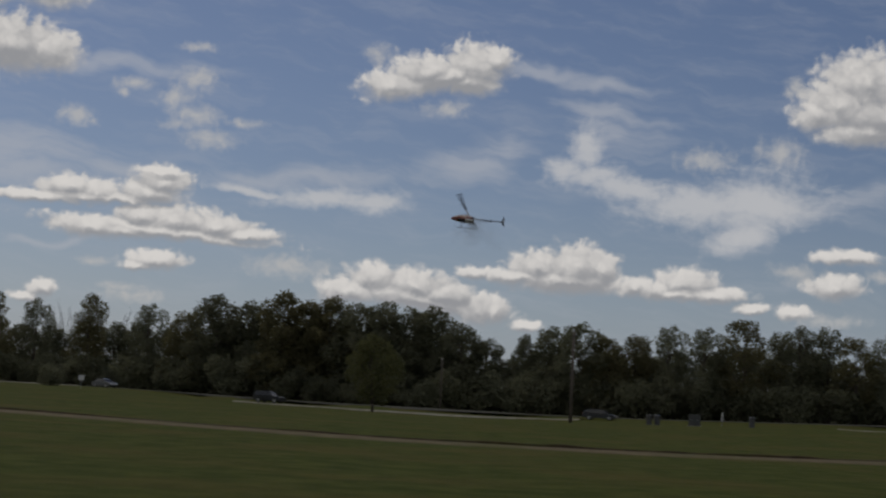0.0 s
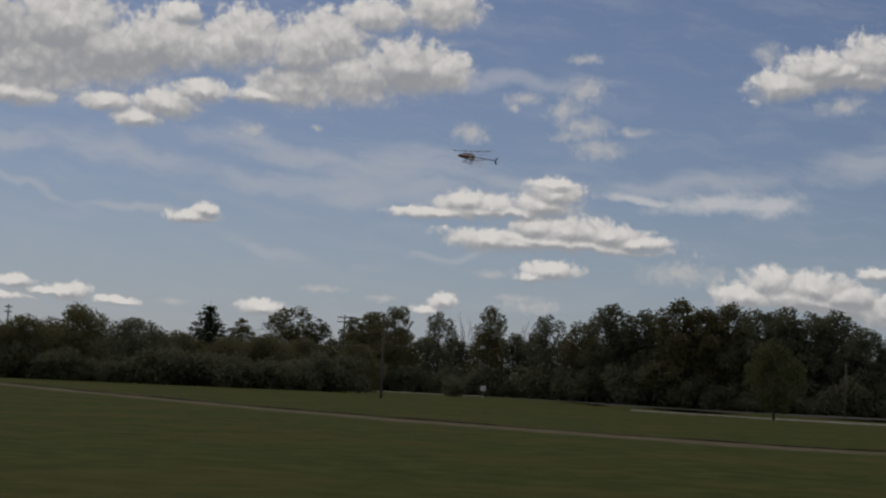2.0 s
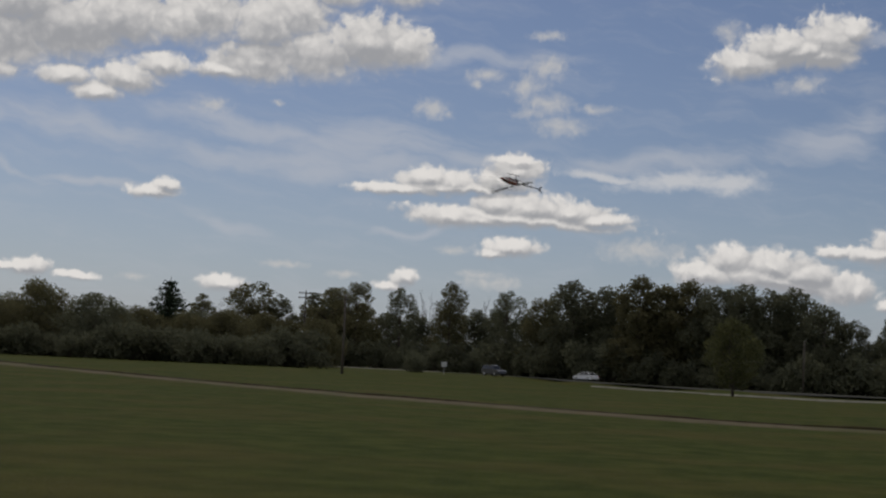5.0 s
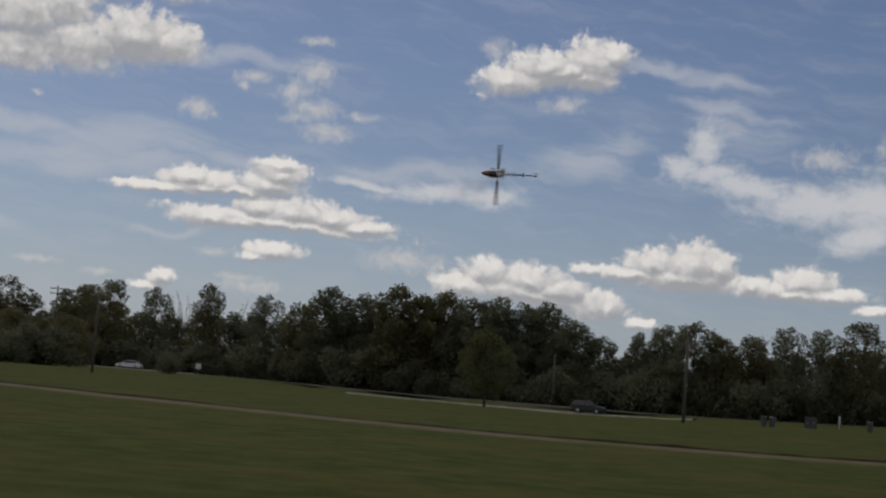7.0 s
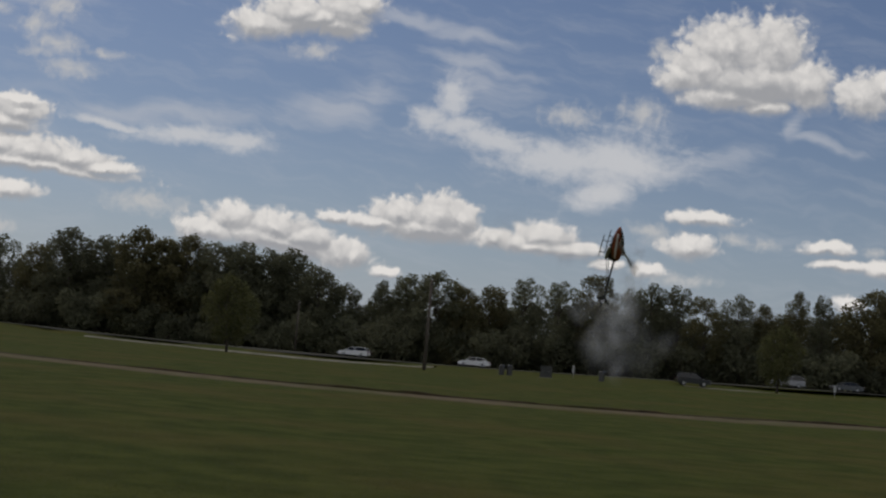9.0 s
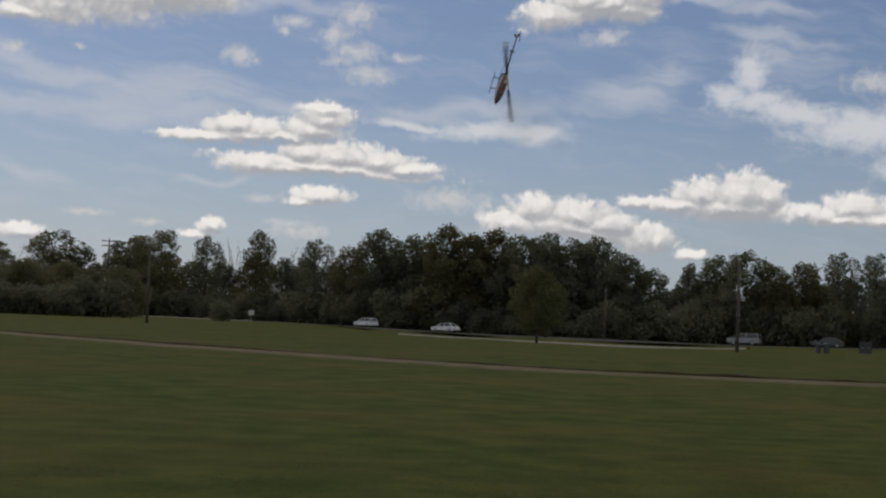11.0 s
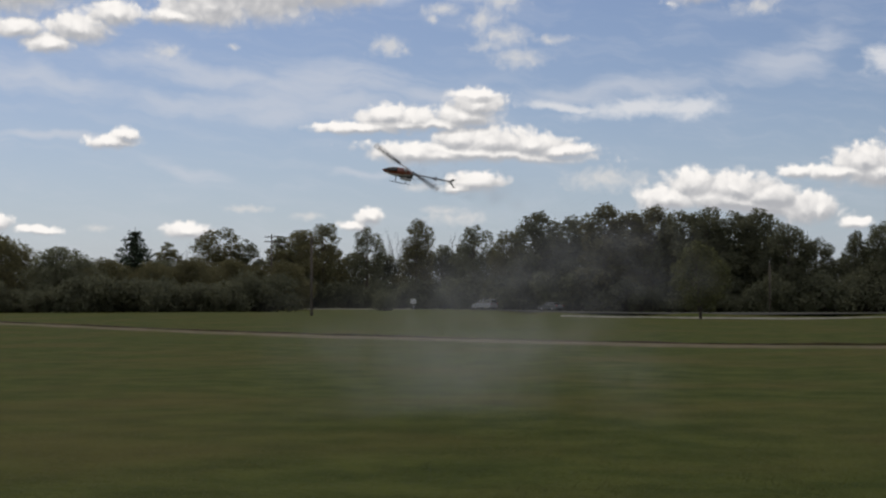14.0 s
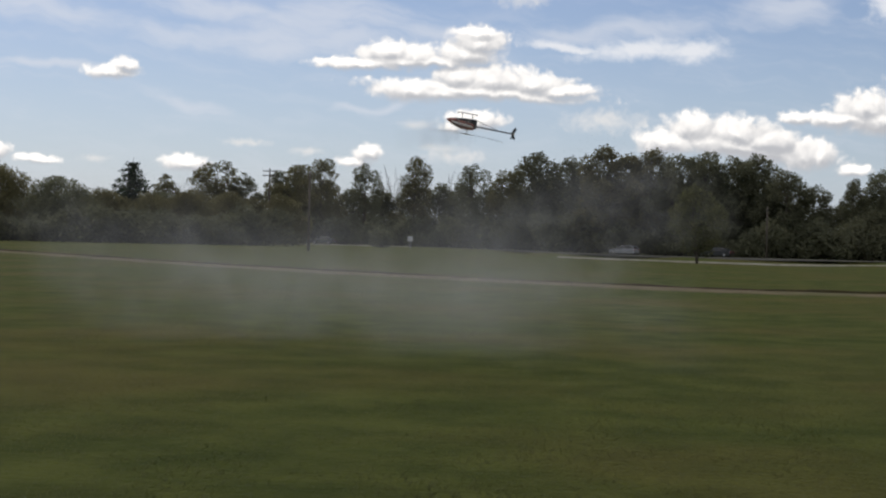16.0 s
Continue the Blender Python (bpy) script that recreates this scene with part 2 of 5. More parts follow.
loose = wmath(wt, "ADD", wmath(wt, "MULTIPLY_ADD", wmath(wt, "SUBTRACT", fine, 0.5), 1.5, loose), heads)
clouded = wmix(wt, wmath(wt, "MULTIPLY", wramp(wt, loose, -0.45, 1.3), 0.8), clouded, (0.57, 0.56, 0.55, 1))
below = wramp(wt, elevation, -1.5, -0.5)
whole = wmix(wt, below, (0.03, 0.035, 0.02, 1), clouded)
back = wnode(wt, "ShaderNodeBackground")
feed(wt, back.inputs["Color"], whole)
back.inputs["Strength"].default_value = 1.0
outw = wnode(wt, "ShaderNodeOutputWorld")
wt.links.new(back.outputs[0], outw.inputs[0])

sun = new("sun", bpy.data.lights.new("sun", "SUN"))
sun.data.energy, sun.data.angle, sun.data.color = 0.72, radians(4.0), (1.0, 0.93, 0.82)
a, e = radians(SUN_AZ), radians(SUN_EL)
sun.matrix_basis = look((0, 0, 50), (-math.sin(a) * math.cos(e) * 50, -math.cos(a) * math.cos(e) * 50, 50 - 50 * math.sin(e)))

# ---- materials ----


def material(name, rough=0.6, metal=0.0, colours=((0.2, 0.2, 0.2), (0.3, 0.3, 0.3)), scale=2.0, detail=6.0, bump=0.0, bump_scale=None,
             vary=0.0, island=0.0, translucent=0.0, alpha=1.0, second=None, second_scale=0.1, second_mix=0.5, coat=0.0, spec=0.5, world_space=False):
    """A principled surface: two colours by noise, a wide second tint, bump, and variation by object or by leaf."""
    mat = bpy.data.materials.new(name)
    mat.use_nodes = True
    t = mat.node_tree
    bsdf = t.nodes["Principled BSDF"]
    bsdf.inputs["Roughness"].default_value, bsdf.inputs["Metallic"].default_value = rough, metal
    bsdf.inputs["Coat Weight"].default_value = coat
    bsdf.inputs["Specular IOR Level"].default_value = spec
    tc = wnode(t, "ShaderNodeTexCoord")
    where = wnode(t, "ShaderNodeNewGeometry").outputs["Position"] if world_space else tc.outputs["Object"]
    n = wnode(t, "ShaderNodeTexNoise")
    feed(t, n.inputs["Vector"], where)
    n.inputs["Scale"].default_value, n.inputs["Detail"].default_value, n.inputs["Roughness"].default_value = scale, detail, 0.6
    col = wmix(t, wramp(t, n.outputs["Fac"], 0.3, 0.7), (*colours[0], 1), (*colours[1], 1))
    if second:
        n2 = wnode(t, "ShaderNodeTexNoise")
        feed(t, n2.inputs["Vector"], where)
        n2.inputs["Scale"].default_value, n2.inputs["Detail"].default_value = second_scale, 4.0
        col = wmix(t, wramp(t, n2.outputs["Fac"], 0.42, 0.68, 0.0, second_mix), col, (*second, 1))
    if vary or island:
        h = wnode(t, "ShaderNodeHueSaturation")
        feed(t, h.inputs["Color"], col)
        value = 1.0
        if vary:
            value = wmath(t, "MULTIPLY_ADD", wnode(t, "ShaderNodeObjectInfo").outputs["Random"], vary, 1 - vary / 2)
        if island:
            rnd = wnode(t, "ShaderNodeNewGeometry").outputs["Random Per Island"]
            value = wmath(t, "MULTIPLY", wmath(t, "MULTIPLY_ADD", rnd, island, 1 - island / 2), value)
        feed(t, h.inputs["Value"], value)
        col = h.outputs["Color"]
    feed(t, bsdf.inputs["Base Color"], col)
    if bump:
        b = wnode(t, "ShaderNodeBump")
        b.inputs["Strength"].default_value = bump
        b.inputs["Distance"].default_value = 0.05
        nb = wnode(t, "ShaderNodeTexNoise")
        feed(t, nb.inputs["Vector"], where)
        nb.inputs["Scale"].default_value, nb.inputs["Detail"].default_value = bump_scale or scale * 3, 6.0
        feed(t, b.inputs["Height"], nb.outputs["Fac"])
        feed(t, bsdf.inputs["Normal"], b.outputs[0])
    out = t.nodes["Material Output"]
    shader = bsdf.outputs[0]
    if translucent:
        tr = wnode(t, "ShaderNodeBsdfTranslucent")
        feed(t, tr.inputs[0], col)
        mx = wnode(t, "ShaderNodeMixShader")
        mx.inputs[0].default_value = translucent
        t.links.new(shader, mx.inputs[1])
        t.links.new(tr.outputs[0], mx.inputs[2])
        shader = mx.outputs[0]
    if alpha < 1:
        clear = wnode(t, "ShaderNodeBsdfTransparent")
        mx = wnode(t, "ShaderNodeMixShader")
        mx.inputs[0].default_value = alpha
        t.links.new(clear.outputs[0], mx.inputs[1])
        t.links.new(shader, mx.inputs[2])
        shader = mx.outputs[0]
    t.links.new(shader, out.inputs[0])
    return mat


GRASS = material("mown_grass", rough=0.9, colours=((0.036, 0.048, 0.009), (0.072, 0.082, 0.018)), scale=0.9, detail=9.0, bump=0.8, bump_scale=9.0,
                 second=(0.092, 0.074, 0.022), second_scale=0.16, second_mix=0.55, spec=0.03, world_space=True)
BLADE = material("grass_blades", rough=0.7, colours=((0.050, 0.063, 0.012), (0.088, 0.097, 0.022)), scale=0.5, island=0.35, translucent=0.5, spec=0.2,
                 second=(0.105, 0.086, 0.030), second_scale=0.16, second_mix=0.55, world_space=True)
DIRT = material("trodden_dirt", rough=0.95, colours=((0.095, 0.075, 0.042), (0.145, 0.115, 0.068)), scale=0.9, detail=8.0, bump=0.5, second=(0.08, 0.085, 0.025),
                second_scale=0.25, second_mix=0.6, spec=0.1, world_space=True)
# bare soil coloured dark to give the bank's shaded face
SHADED_SOIL = material("shaded_soil", rough=0.95, colours=((0.030, 0.022, 0.014), (0.060, 0.044, 0.026)), scale=1.4, detail=8.0, bump=0.6, second=(0.045, 0.050, 0.014),
                second_scale=0.4, second_mix=0.6, spec=0.05, world_space=True)
CONCRETE = material("pale_concrete", rough=0.9, colours=((0.16, 0.152, 0.125), (0.24, 0.228, 0.19)), scale=0.6, detail=8.0, bump=0.2, spec=0.03, world_space=True)
ASPHALT = material("asphalt", rough=1.0, spec=0.0, colours=((0.070, 0.070, 0.062), (0.095, 0.093, 0.082)), scale=2.0, detail=8.0, bump=0.3, world_space=True)
LEAF = material("leaves", rough=0.85, colours=((0.125, 0.130, 0.084), (0.160, 0.162, 0.102)), scale=0.35, island=0.2, vary=0.35, translucent=0.45, spec=0.05)
LEAF_WARM = material("olive_leaves", rough=0.85, colours=((0.128, 0.122, 0.064), (0.160, 0.146, 0.076)), scale=0.35, island=0.2, vary=0.3, translucent=0.45, spec=0.05)
LEAF_YOUNG = material("young_leaves", rough=0.85, colours=((0.100, 0.106, 0.048), (0.140, 0.138, 0.060)), scale=0.6, island=0.6, vary=0.2, translucent=0.4, spec=0.05)
NEEDLE = material("spruce_needles", rough=0.7, colours=((0.022, 0.038, 0.020), (0.040, 0.055, 0.028)), scale=0.6, island=0.7, translucent=0.1, spec=0.2)
BARK = material("bark", rough=0.9, colours=((0.06, 0.05, 0.04), (0.13, 0.11, 0.09)), scale=3.0, bump=0.6, spec=0.2)
POLE_WOOD = material("weathered_pole", rough=0.85, colours=((0.07, 0.06, 0.05), (0.12, 0.10, 0.085)), scale=4.0, bump=0.4, vary=0.2, spec=0.2)
GALV = material("galvanised_steel", rough=0.45, metal=0.8, colours=((0.35, 0.35, 0.36), (0.5, 0.5, 0.5)), scale=8.0)
SIGN_WHITE = material("sign_white", rough=0.5, colours=((0.40, 0.41, 0.40), (0.52, 0.52, 0.51)), scale=5.0)
PAINT_DARK = material("dark_paint", rough=0.3, colours=((0.012, 0.013, 0.016), (0.02, 0.021, 0.024)), scale=3.0, coat=0.6)
PAINT_GREY = material("grey_paint", rough=0.32, metal=0.3, colours=((0.06, 0.065, 0.07), (0.09, 0.095, 0.1)), scale=3.0, coat=0.6)
PAINT_WHITE = material("white_paint", rough=0.3, colours=((0.70, 0.71, 0.72), (0.78, 0.78, 0.78)), scale=3.0, coat=0.5)
PAINT_SILVER = material("silver_paint", rough=0.35, metal=0.5, colours=((0.25, 0.26, 0.28), (0.33, 0.34, 0.36)), scale=3.0, coat=0.5)
CAR_GLASS = material("dark_car_glass", rough=0.08, colours=((0.012, 0.014, 0.016), (0.018, 0.02, 0.022)), scale=2.0)
RUBBER = material("tyre_rubber", rough=0.85, colours=((0.012, 0.012, 0.012), (0.03, 0.03, 0.03)), scale=12.0)
RIM = material("alloy_rim", rough=0.35, metal=0.9, colours=((0.3, 0.3, 0.31), (0.45, 0.45, 0.45)), scale=8.0)
LAMP_CLEAR = material("headlamp_lens", rough=0.12, colours=((0.45, 0.46, 0.47), (0.6, 0.6, 0.6)), scale=20.0)
LAMP_RED = material("tail_lamp_lens", rough=0.2, colours=((0.2, 0.01, 0.01), (0.28, 0.015, 0.012)), scale=20.0)
CANOPY_ORANGE = material("orange_canopy", rough=0.28, colours=((0.17, 0.030, 0.012), (0.31, 0.066, 0.022)), scale=7.0, coat=0.7, second=(0.035, 0.022, 0.018), second_scale=6.0, second_mix=0.75)
CANOPY_WHITE = material("white_flash", rough=0.3, colours=((0.62, 0.60, 0.55), (0.7, 0.68, 0.64)), scale=9.0, coat=0.5)
CANOPY_BLACK = material("black_canopy_trim", rough=0.25, colours=((0.012, 0.011, 0.011), (0.025, 0.022, 0.02)), scale=9.0, coat=0.6)
CARBON = material("carbon_plate", rough=0.4, colours=((0.012, 0.012, 0.013), (0.03, 0.03, 0.032)), scale=60.0, coat=0.3)
ALLOY = material("bare_aluminium", rough=0.3, metal=1.0, colours=((0.5, 0.5, 0.51), (0.65, 0.65, 0.66)), scale=30.0)
BLADE_BLACK = material("rotor_blade_black", rough=0.35, colours=((0.015, 0.015, 0.016), (0.03, 0.03, 0.03)), scale=20.0, coat=0.4)
BLADE_TIP = material("rotor_blade_tip", rough=0.35, colours=((0.55, 0.54, 0.5), (0.65, 0.64, 0.6)), scale=20.0)
PLASTIC_WHITE = material("white_plastic", rough=0.45, colours=((0.6, 0.6, 0.58), (0.7, 0.7, 0.68)), scale=15.0)


def smoke_material(name, thick):
    """Thin grey smoke: its cover follows the mesh's density and a soft noise."""
    mat = bpy.data.materials.new(name)
    mat.use_nodes = True
    t = mat.node_tree
    t.nodes.remove(t.nodes["Principled BSDF"])
    white = wnode(t, "ShaderNodeBsdfDiffuse")
    white.inputs[0].default_value = (0.72, 0.73, 0.75, 1)
    glow = wnode(t, "ShaderNodeBsdfTranslucent")
    glow.inputs[0].default_value = (0.72, 0.73, 0.75, 1)
    both = wnode(t, "ShaderNodeMixShader")
    both.inputs[0].default_value = 0.5
    t.links.new(white.outputs[0], both.inputs[1])
    t.links.new(glow.outputs[0], both.inputs[2])
    dens = wnode(t, "ShaderNodeAttribute", attribute_name="cover")
    n = wnode(t, "ShaderNodeTexNoise")
    feed(t, n.inputs["Vector"], wnode(t, "ShaderNodeTexCoord").outputs["Object"])
    n.inputs["Scale"].default_value, n.inputs["Detail"].default_value = 1.8, 4.0
    cover = wmath(t, "MULTIPLY", wramp(t, dens.outputs["Fac"], 0.0, 1.0), wramp(t, n.outputs["Fac"], 0.3, 0.7, 0.35, 1.0))
    mx = wnode(t, "ShaderNodeMixShader")
    feed(t, mx.inputs[0], wmath(t, "MULTIPLY", cover, thick))
    t.links.new(wnode(t, "ShaderNodeBsdfTransparent").outputs[0], mx.inputs[1])
    t.links.new(both.outputs[0], mx.inputs[2])
    t.links.new(mx.outputs[0], t.nodes["Material Output"].inputs[0])
    return mat


SMOKE_THICK = smoke_material("thick_smoke", 0.20)
SMOKE_LOOSE = smoke_material("loose_smoke", 0.16)
SMOKE_THIN = smoke_material("thin_smoke", 0.038)
SMOKE_FAINT = smoke_material("faint_smoke", 0.07)
scene.cycles.transparent_max_bounces = 64
CABINET_GREY = material("utility_cabinet_paint", rough=0.6, colours=((0.035, 0.038, 0.036), (0.06, 0.06, 0.056)), scale=4.0)


# ---- mesh helpers ----


def part(name, bm, mat, parent=None, label=""):
    me = bpy.data.meshes.new(name)
    bm.to_mesh(me)
    bm.free()
    me.materials.append(mat)
    ob = new(name, me)
    if parent is not None:
        ob.parent = parent
    if label:
        tagged(ob, label=label)
    return ob


def soft(ob):
    for p in ob.data.polygons:
        p.use_smooth = True
    return ob


def thing(name, m, label, category, group=""):
    ob = new(name)
    ob.matrix_basis = m
    ob.empty_display_size = 0.3
    return tagged(ob, label=label, category=category, group=group)


def add_box(bm, x0, x1, y0, y1, z0, z1, bevel=0.0):
    r = bmesh.ops.create_cube(bm, size=1.0, matrix=Matrix.Translation(((x0 + x1) / 2, (y0 + y1) / 2, (z0 + z1) / 2)) @ Matrix.Diagonal((x1 - x0, y1 - y0, z1 - z0, 1)))
    if bevel:
        edges = list({e for v in r["verts"] for e in v.link_edges})
        bmesh.ops.bevel(bm, geom=edges, offset=bevel, segments=2, affect="EDGES", profile=0.5)
    return bm


def box(*args, bevel=0.0):
    return add_box(bmesh.new(), *args, bevel=bevel)


def add_tube(bm, path, radii, sides=8, cap=True):
    """A round bar along a path of points."""
    path = [Vector(p) for p in path]
    if not isinstance(radii, (list, tuple)):
        radii = [radii] * len(path)
    rings = []
    for i, p in enumerate(path):
        d = (path[min(i + 1, len(path) - 1)] - path[max(i - 1, 0)]).normalized()
        q = d.to_track_quat("Z", "Y")
        rings.append([bm.verts.new(p + q @ Vector((radii[i] * math.cos(k * math.tau / sides), radii[i] * math.sin(k * math.tau / sides), 0))) for k in range(sides)])
    for r0, r1 in zip(rings, rings[1:]):
        for k in range(sides):
            bm.faces.new((r0[k], r0[(k + 1) % sides], r1[(k + 1) % sides], r1[k]))
    if cap:
        bm.faces.new(rings[0][::-1])
        bm.faces.new(rings[-1])
    return bm


def tube(path, radii, sides=8):
    return add_tube(bmesh.new(), path, radii, sides)


def loft(sections):
    """A closed skin through rings of equal length."""
    bm = bmesh.new()
    rings = [[bm.verts.new(p) for p in s] for s in sections]
    n = len(rings[0])
    for r0, r1 in zip(rings, rings[1:]):
        for k in range(n):
            bm.faces.new((r0[k], r0[(k + 1) % n], r1[(k + 1) % n], r1[k]))
    bm.faces.new(rings[0][::-1])
    bm.faces.new(rings[-1])
    bmesh.ops.recalc_face_normals(bm, faces=bm.faces)
    return bm


def mesh_object(name, verts, faces, mat):
    me = bpy.data.meshes.new(name)
    me.from_pydata(verts, [], faces)
    me.materials.append(mat)
    return new(name, me)


# ---- ground ----


def step(a, b, x):
    u = min(1.0, max(0.0, (x - a) / (b - a)))
    return u * u * (3 - 2 * u)


ROAD_LINE = [(-460, 520), (-260, 370), (-131.5, 269.6), (-59.8, 255.1), (-24.3, 230.7), (19.0, 213.2), (44.1, 207.4), (80.6, 204.7), (123.6, 205.7), (200, 236), (340, 270), (680, 340)]
ROAD_BEARING = [math.degrees(math.atan2(x, y)) for x, y in ROAD_LINE]
ROAD_REACH = [math.hypot(x, y) for x, y in ROAD_LINE]


def road_reach(az):
    """Roughly how far the road is in a direction."""
    return float(np.interp(az, ROAD_BEARING, ROAD_REACH))


def road_sink(az):
    """How deep the near carriageway lies in its swale, by direction."""
    return float(np.interp(az, (-12, -8, -6.4, -3, 0.8, 4.5, 6, 14, 15.5, 19, 30, 50), (0, 0.6, 0.63, 0.66, 0.72, 0.55, 0.28, 0.36, 0.76, 0.93, 0.9, 0)))


def ground_z(x, y):
    """Nearly level before the viewer, rising a little far out on both sides."""
    r, az = math.hypot(x, y), math.degrees(math.atan2(x, y))
    fade = 1 - step(60, 120, abs(az))
    right = 1.45 * step(3, 24, az) * step(70, 180, r)
    left = 0.5 * step(-3, -14, az) * step(80, 190, r)
    swell = 0.04 * math.sin(x * 0.11 + 1.3) * math.sin(y * 0.09) * step(25, 60, r)
    run = road_reach(az)
    swale = road_sink(az) * step(run - 95, run - 15, r) * (1 - step(run - 9, run - 4, r))
    return (right + left) * fade + swell - swale


def polar(az, d, dz=0.0):
    a = radians(az)
    x, y = d * math.sin(a), d * math.cos(a)
    return Vector((x, y, ground_z(x, y) + dz))


def build_ground():
    radii = [0.0, 2.0, 4.0] + [6.0 * 1.06 ** k for k in range(0, 114)]
    angles = sorted([-36 + 0.75 * k for k in range(97)] + [36 + 4.5 * k for k in range(1, 64)])
    verts, faces = [], []
    for r in radii:
        for a in angles:
            v = polar(a, r) if r else Vector((0, 0, 0))
            verts.append(v)
    n = len(angles)
    for i in range(len(radii) - 1):
        for k in range(n):
            a, b = i * n + k, i * n + (k + 1) % n
            faces.append((a, b, b + n, a + n))
    ob = mesh_object("ground", verts, faces, GRASS)
    soft(ob)
    return tagged(ob, label="wide mown field of dull green grass with tan patches", category="ground", kind="structure")


def curve_points(points, count):
    """A smooth curve through plan points."""
    pts = [Vector(p) for p in points]
    pts = [pts[0] * 2 - pts[1]] + pts + [pts[-1] * 2 - pts[-2]]
    out = []
    for i in range(1, len(pts) - 2):
        for k in range(count):
            u = k / count
            p0, p1, p2, p3 = pts[i - 1:i + 3]
            out.append(0.5 * (2 * p1 + (p2 - p0) * u + (2 * p0 - 5 * p1 + 4 * p2 - p3) * u * u + (3 * p1 - p0 - 3 * p2 + p3) * u ** 3))
    out.append(pts[-2])
    return out


def strip(name, line, width, lift, mat, far_lift=0.0, wobble=0.0, skirt=0.06):
    verts, faces = [], []
    across = 5
    for i, p in enumerate(line):
        d = (line[min(i + 1, len(line) - 1)] - line[max(i - 1, 0)]).normalized()
        side = Vector((-d.y, d.x))
        for k in range(across):
            u = k / (across - 1) - 0.5
            w = width * (1 + wobble * noise.noise(Vector((p.x * 0.2, p.y * 0.2, 7.0 + (u > 0)))))
            q = p + side * u * w
            verts.append((q.x, q.y, ground_z(q.x, q.y) + lift - (skirt if k in (0, across - 1) else 0.0) + far_lift * (u + 0.5)))
    for i in range(len(line) - 1):
        for k in range(across - 1):
            a = i * across + k
            faces.append((a, a + 1, a + across + 1, a + across))
    return soft(mesh_object(name, verts, faces, mat))


ground = build_ground()
PATH_LINE = [(-160, 190), (-72, 119), (-57, 104), (-31, 80), (-19, 67.5), (-8, 59.5), (0, 56), (9.4, 56), (17.6, 58.5), (28, 66), (60, 82), (120, 105)]
track = strip("dirt_track", curve_points(PATH_LINE, 24), 3.1, 0.05, DIRT, wobble=0.5)
tagged(track, label="worn tan dirt track across the mown field", category="path", kind="structure")



def soil_bank(line, near):
    """A low broken edge of bare soil on the far side of the track, its shade put into the colour: an upright face and a
    back that runs out into the grass.
    """
    verts, faces = [], []
    profile = ((0.0, -0.02), (0.06, 0.8), (0.25, 1.0), (0.7, 0.6), (1.6, -0.05))
    for i, p in enumerate(line):
        d = (line[min(i + 1, len(line) - 1)] - line[max(i - 1, 0)]).normalized()
        side = Vector((-d.y, d.x))
        tall = 0.085 * max(0.1, 0.75 + 1.1 * noise.noise(Vector((p.x * 0.13, p.y * 0.13, 3.0))) + 0.5 * noise.noise(Vector((p.x * 0.7, p.y * 0.7, 5.0))))
        for u, v in profile:
            q = p + side * (near + u + 0.25 * noise.noise(Vector((p.x * 0.3, p.y * 0.3, 9.0))))
            verts.append((q.x, q.y, ground_z(q.x, q.y) + 0.03 + tall * v))
    n = len(profile)
    for i in range(len(line) - 1):
        for k in range(n - 1):
            a = i * n + k
            faces.append((a, a + 1, a + n + 1, a + n))
    return mesh_object("soil_bank", verts, faces, SHADED_SOIL)


bank = soil_bank([p for p in curve_points(PATH_LINE, 60) if -90 < p.x < 60], 1.35)
tagged(bank, label="low broken bank of bare soil along the track, its shade put into a dark colour", category="soil bank", kind="structure")
road_line = curve_points(ROAD_LINE, 30)
road = strip("road", road_line, 6.4, 0.05, ASPHALT, far_lift=0.04)
tagged(road, label="two-lane asphalt road in front of the woods", category="road", kind="structure")


def offset_line(line, by):
    out = []
    for i, p in enumerate(line):
        d = (line[min(i + 1, len(line) - 1)] - line[max(i - 1, 0)]).normalized()
        out.append(p + Vector((-d.y, d.x)) * by)
    return out


NEAR_STRETCHES = ((-7.6, 5.6), (14.6, 31.0))  # azimuths
near_line = offset_line(road_line, -12.0)
for az0, az1 in NEAR_STRETCHES:  # between them the swell of the field covers it
    stretch = [p for p in near_line if az0 < math.degrees(math.atan2(p.x, p.y)) < az1]
    lane = strip("road", stretch, 4.4, 0.22, CONCRETE, skirt=0.35)
    tagged(lane, label="pale concrete carriageway in a grassy swale", category="road", kind="structure")
shoulder = strip("road_shoulder", [p for p in offset_line(road_line, -5.2) if -19.5 < math.degrees(math.atan2(p.x, p.y)) < -13.0], 2.0, 0.07, CONCRETE, far_lift=0.09)
tagged(shoulder, label="pale gravel and concrete shoulder of the road", category="road shoulder", kind="structure")

# ---- trees ----


def leaf_mesh(name, leaves, mat):
    """Leaves as small bent quads: place, size and turn of each."""
    verts, faces = [], []
    for p, s, q in leaves:
        i = len(verts)
        for x, y, z in ((-0.5, 0, 0), (0, -0.32, 0.1), (0.5, 0, 0), (0, 0.32, 0.1)):
            verts.append(p + q @ Vector((x * s, y * s, z * s)))
        faces += [(i, i + 1, i + 2), (i, i + 2, i + 3)]
    me = bpy.data.meshes.new(name)
    me.from_pydata(verts, [], faces)
    me.materials.append(mat)
    return me


def spun(rng):
    return Euler((rng.uniform(-1.2, 1.2), rng.uniform(-1.2, 1.2), rng.uniform(0, 6.3))).to_quaternion()


